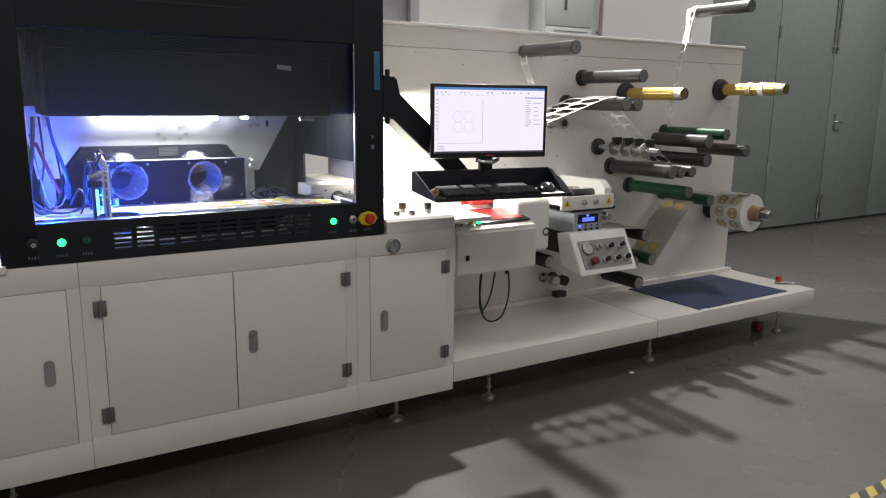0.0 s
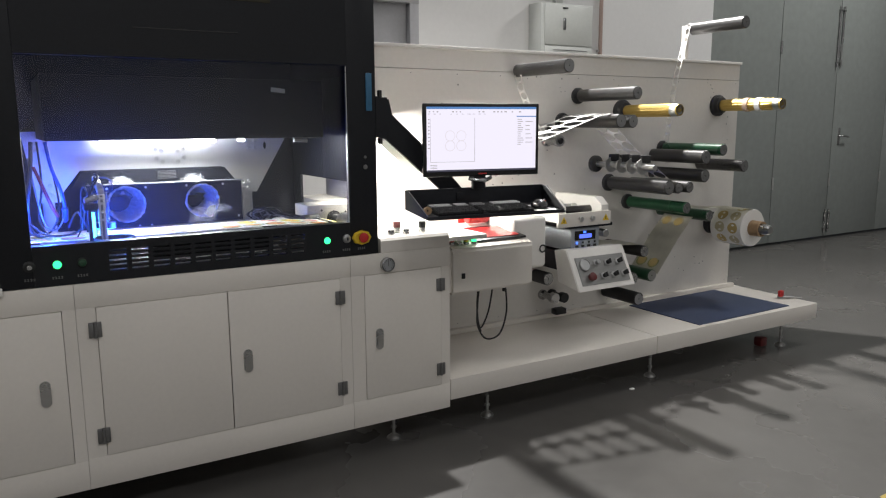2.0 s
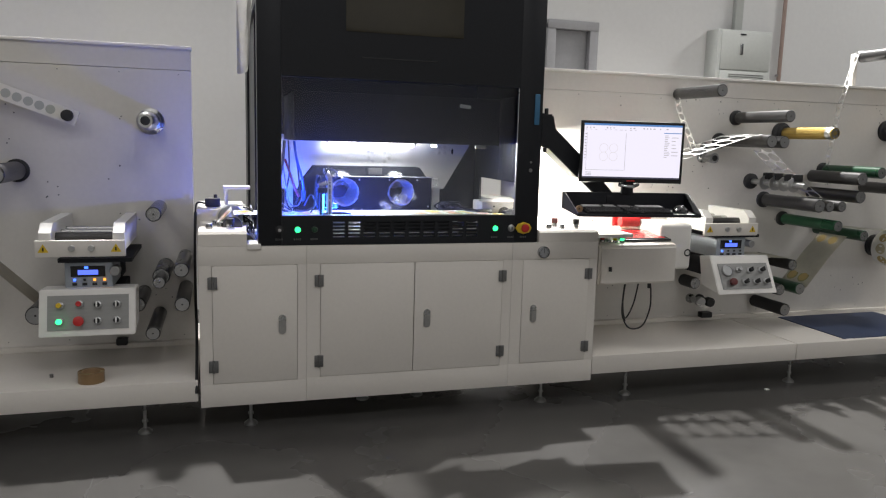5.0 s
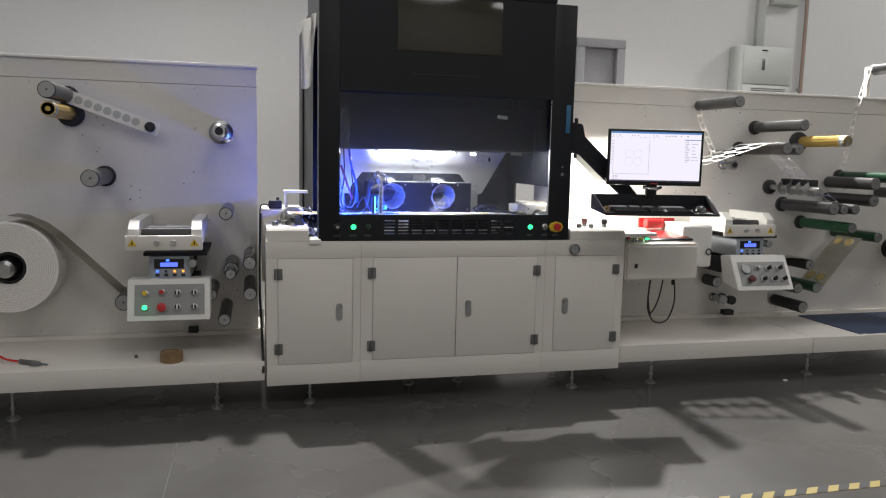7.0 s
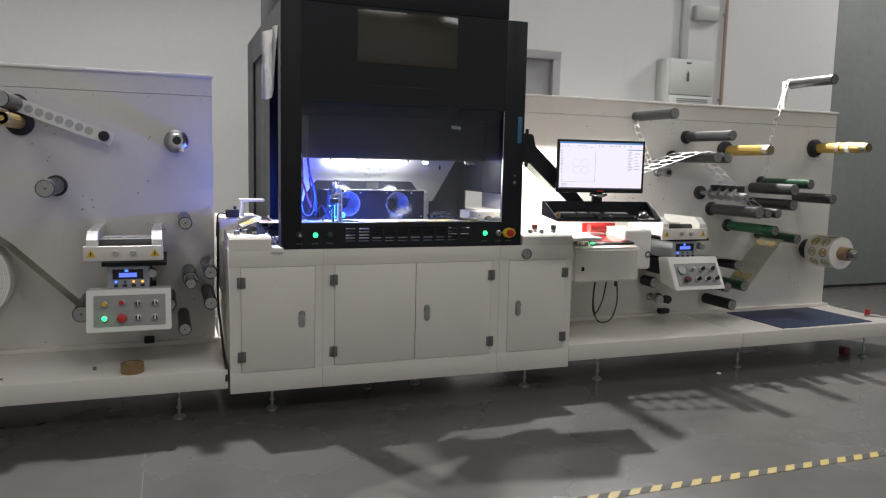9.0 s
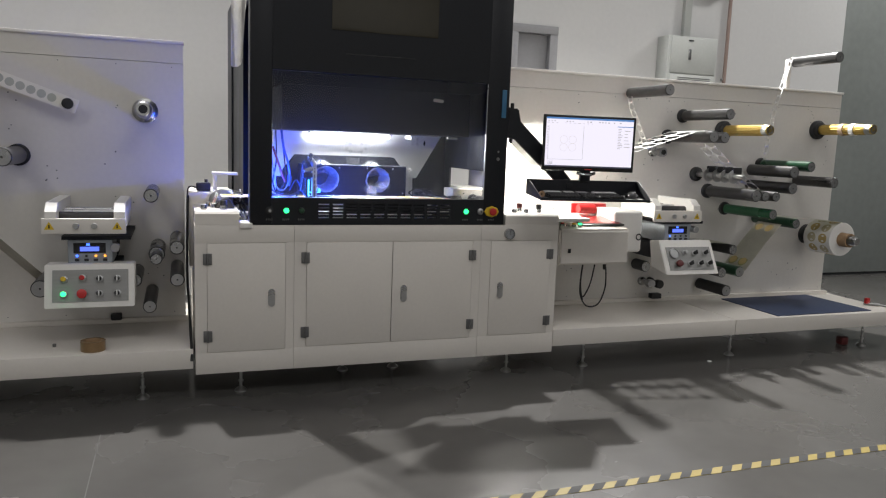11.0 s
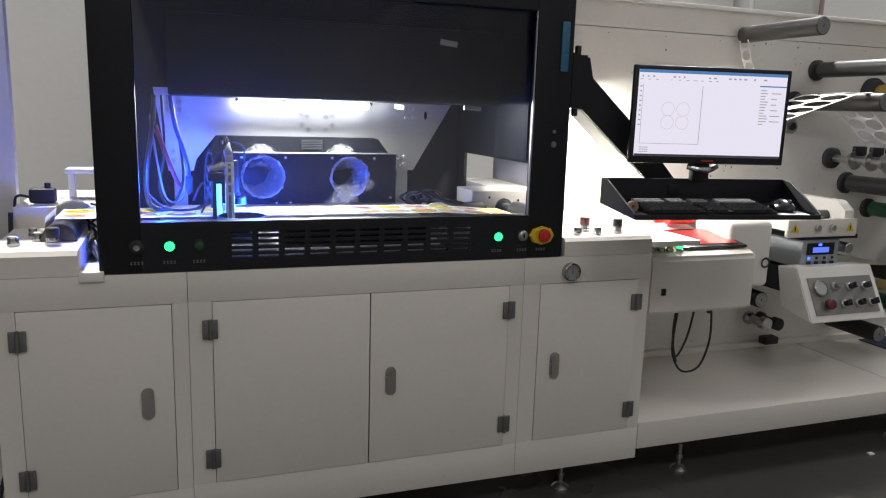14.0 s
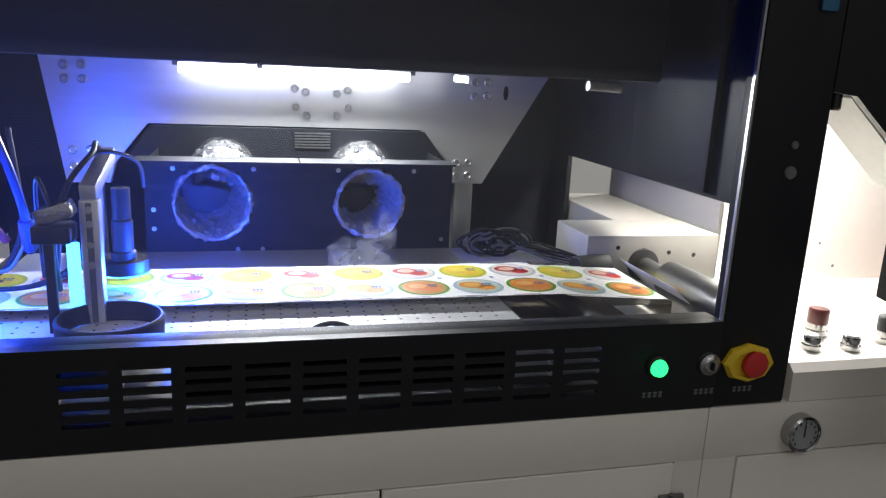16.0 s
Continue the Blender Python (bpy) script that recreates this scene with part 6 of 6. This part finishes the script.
    part("lock", box(B(), 4.595, 4.625, 2.395, 2.404, 2.215, 2.315, 0.004), CHROME, e)
    part("name_plate", box(B(), 4.59, 4.65, 2.402, 2.4045, 2.39, 2.403), BLACK, e)
    bm = B()
    for k in range(4):
        box(bm, 4.49, 4.87, 2.402, 2.4045, 2.04 - 0.02 * k, 2.046 - 0.02 * k)
    part("louvres", bm, HINGE, e)
    c = thing("conduit", "grey cable conduit running up the wall above the cabinet", "conduit", (4.67, 2.57, 2.465))
    part("trunking", box(B(), 4.63, 4.71, 2.55, 2.598, 2.437, 6.0, 0.003), BOX_GREY, c)
    j = thing("junction_box", "small grey junction box on the wall", "electrical box", (4.91, 2.57, 2.855))
    part("body", box(B(), 4.77, 5.06, 2.53, 2.598, 2.855, 3, 0.004), BOX_GREY, j)
    part("lid", box(B(), 4.78, 5.05, 2.522, 2.529, 2.865, 2.99, 0.002), BOX_GREY, j)
    p = thing("wall_pipe", "slim brownish pipe fixed upright on the white wall", "pipe", (5.18, 2.57, 0))
    part("pipe", rod(B(), (5.18, 2.57, 0.0), (5.18, 2.57, 6.0), 0.018, 12), material("brown_pipe_paint", (0.30, 0.22, 0.19), 0.5, var=0.1), p)
    for z in (0.8, 2.075, 2.95, 4.2):
        part("clip", box(B(), 5.155, 5.205, 2.565, 2.599, z - 0.01, z + 0.01, 0.002), CHROME, p)
    u = thing("plastic_cup", "small dark red plastic cup standing under the machine base", "cup", (4.39, 0.13, 0))
    part("body", box(B(), 4.36, 4.42, 0.10, 0.16, 0.002, 0.06, 0.01), DARK_RED, u)


background()


# ---- smoke drawn from the cut ----
def smoke_material():
    m = bpy.data.materials.new("thin_smoke")
    m.use_nodes = True
    n, l = m.node_tree.nodes, m.node_tree.links
    n.remove(n["Principled BSDF"])
    df, tl, tr = n.new("ShaderNodeBsdfDiffuse"), n.new("ShaderNodeBsdfTranslucent"), n.new("ShaderNodeBsdfTransparent")
    both, mix = n.new("ShaderNodeMixShader"), n.new("ShaderNodeMixShader")
    df.inputs[0].default_value = tl.inputs[0].default_value = (0.88, 0.90, 0.93, 1)
    both.inputs[0].default_value = 0.5
    l.new(df.outputs[0], both.inputs[1])
    l.new(tl.outputs[0], both.inputs[2])
    co, tex, mr = n.new("ShaderNodeTexCoord"), n.new("ShaderNodeTexNoise"), n.new("ShaderNodeMapRange")
    tex.inputs["Scale"].default_value, tex.inputs["Detail"].default_value = 26, 3
    l.new(co.outputs["Object"], tex.inputs["Vector"])
    mr.inputs["From Min"].default_value, mr.inputs["From Max"].default_value = 0.38, 0.85
    mr.inputs["To Min"].default_value, mr.inputs["To Max"].default_value = 0.0, 0.11
    l.new(tex.outputs["Fac"], mr.inputs["Value"])
    l.new(mr.outputs[0], mix.inputs[0])
    l.new(tr.outputs[0], mix.inputs[1])
    l.new(both.outputs[0], mix.inputs[2])
    l.new(mix.outputs[0], n["Material Output"].inputs[0])
    return m


def smoke():
    s = thing("smoke", "thin pale smoke drifting from the cut towards the duct", "smoke", (0, 0, 0))
    mat = smoke_material()
    rnd = random.Random(11)
    shapes = []
    for k in range(8):
        bm = B()
        bmesh.ops.create_icosphere(bm, subdivisions=3, radius=1)
        ph = Vector((rnd.uniform(0, 50), rnd.uniform(0, 50), rnd.uniform(0, 50)))
        r = 0.012 + 0.0024 * k
        for v in bm.verts:
            d = 1 + 0.45 * noise.noise(v.co * 1.3 + ph)
            v.co = Vector((v.co.x * 1.5, v.co.y * 0.8, v.co.z * 0.8)) * r * d
        shapes.append(finish(bm, "puff", mat, 180))
    puffs = []
    for k in range(13):
        ob = new("puff", shapes[k % 8])
        ob.parent = s
        ob.visible_shadow = False
        puffs.append((ob, rnd.uniform(0, 2 * math.pi), rnd.gauss(0, 0.6), rnd.uniform(1.1, 1.8), rnd.uniform(0, 360)))
    return puffs


SMOKE = smoke()


def inspection_lamp():
    s = thing("inspection_lamp", "short bright LED lamp fixed behind the hood corner", "lamp", (1.85, 0.47, 1.45))
    part("housing", box(B(), 1.826, 1.874, 0.335, 0.605, 1.43, 1.455, 0.004), CREAM_EDGE, s)
    part("stem", box(B(), 1.842, 1.858, 0.56, 0.648, 1.456, 1.475, 0.002), CREAM_EDGE, s)


inspection_lamp()


def motions():
    # the web runs on at an even speed, round its two end rollers
    for k, ob in enumerate(WEB):
        rows = []
        for i in range(81):
            t = 0.2 * i
            x, z, a = web_at(START + k * PITCH + SPEED * t)
            rows.append((t, pose(x, 0.318, z, 0, a, 0)))
        walk(ob, rows)
    # puffs of smoke well up at the cut, drift to the duct mouth and thin out, again and again
    for ob, ph, wide, period, spin in SMOKE:
        rows = []
        for i in range(129):
            t = 0.125 * i
            u = (t / period + ph) % 1.0
            rise = math.sin(math.pi * u)
            drift = 0.03 * math.sin(0.9 * t) + 0.02 * math.sin(2.3 * t + ph)
            swing = 0.5 - 0.5 * math.cos(2 * math.pi * u)
            x = 0.965 + 0.075 * swing + drift + 0.075 * wide * (0.5 + swing)
            z = 1.015 + 0.068 * rise * (0.75 + 0.4 * wide) + 0.008 * math.sin(3 * t + 5 * ph)
            y = 0.36 + 0.09 * swing + 0.012 * wide
            rows.append((t, pose(x, y, max(z, 1.02), 0, spin + 25 * t, 0)))
        walk(ob, rows)


motions()
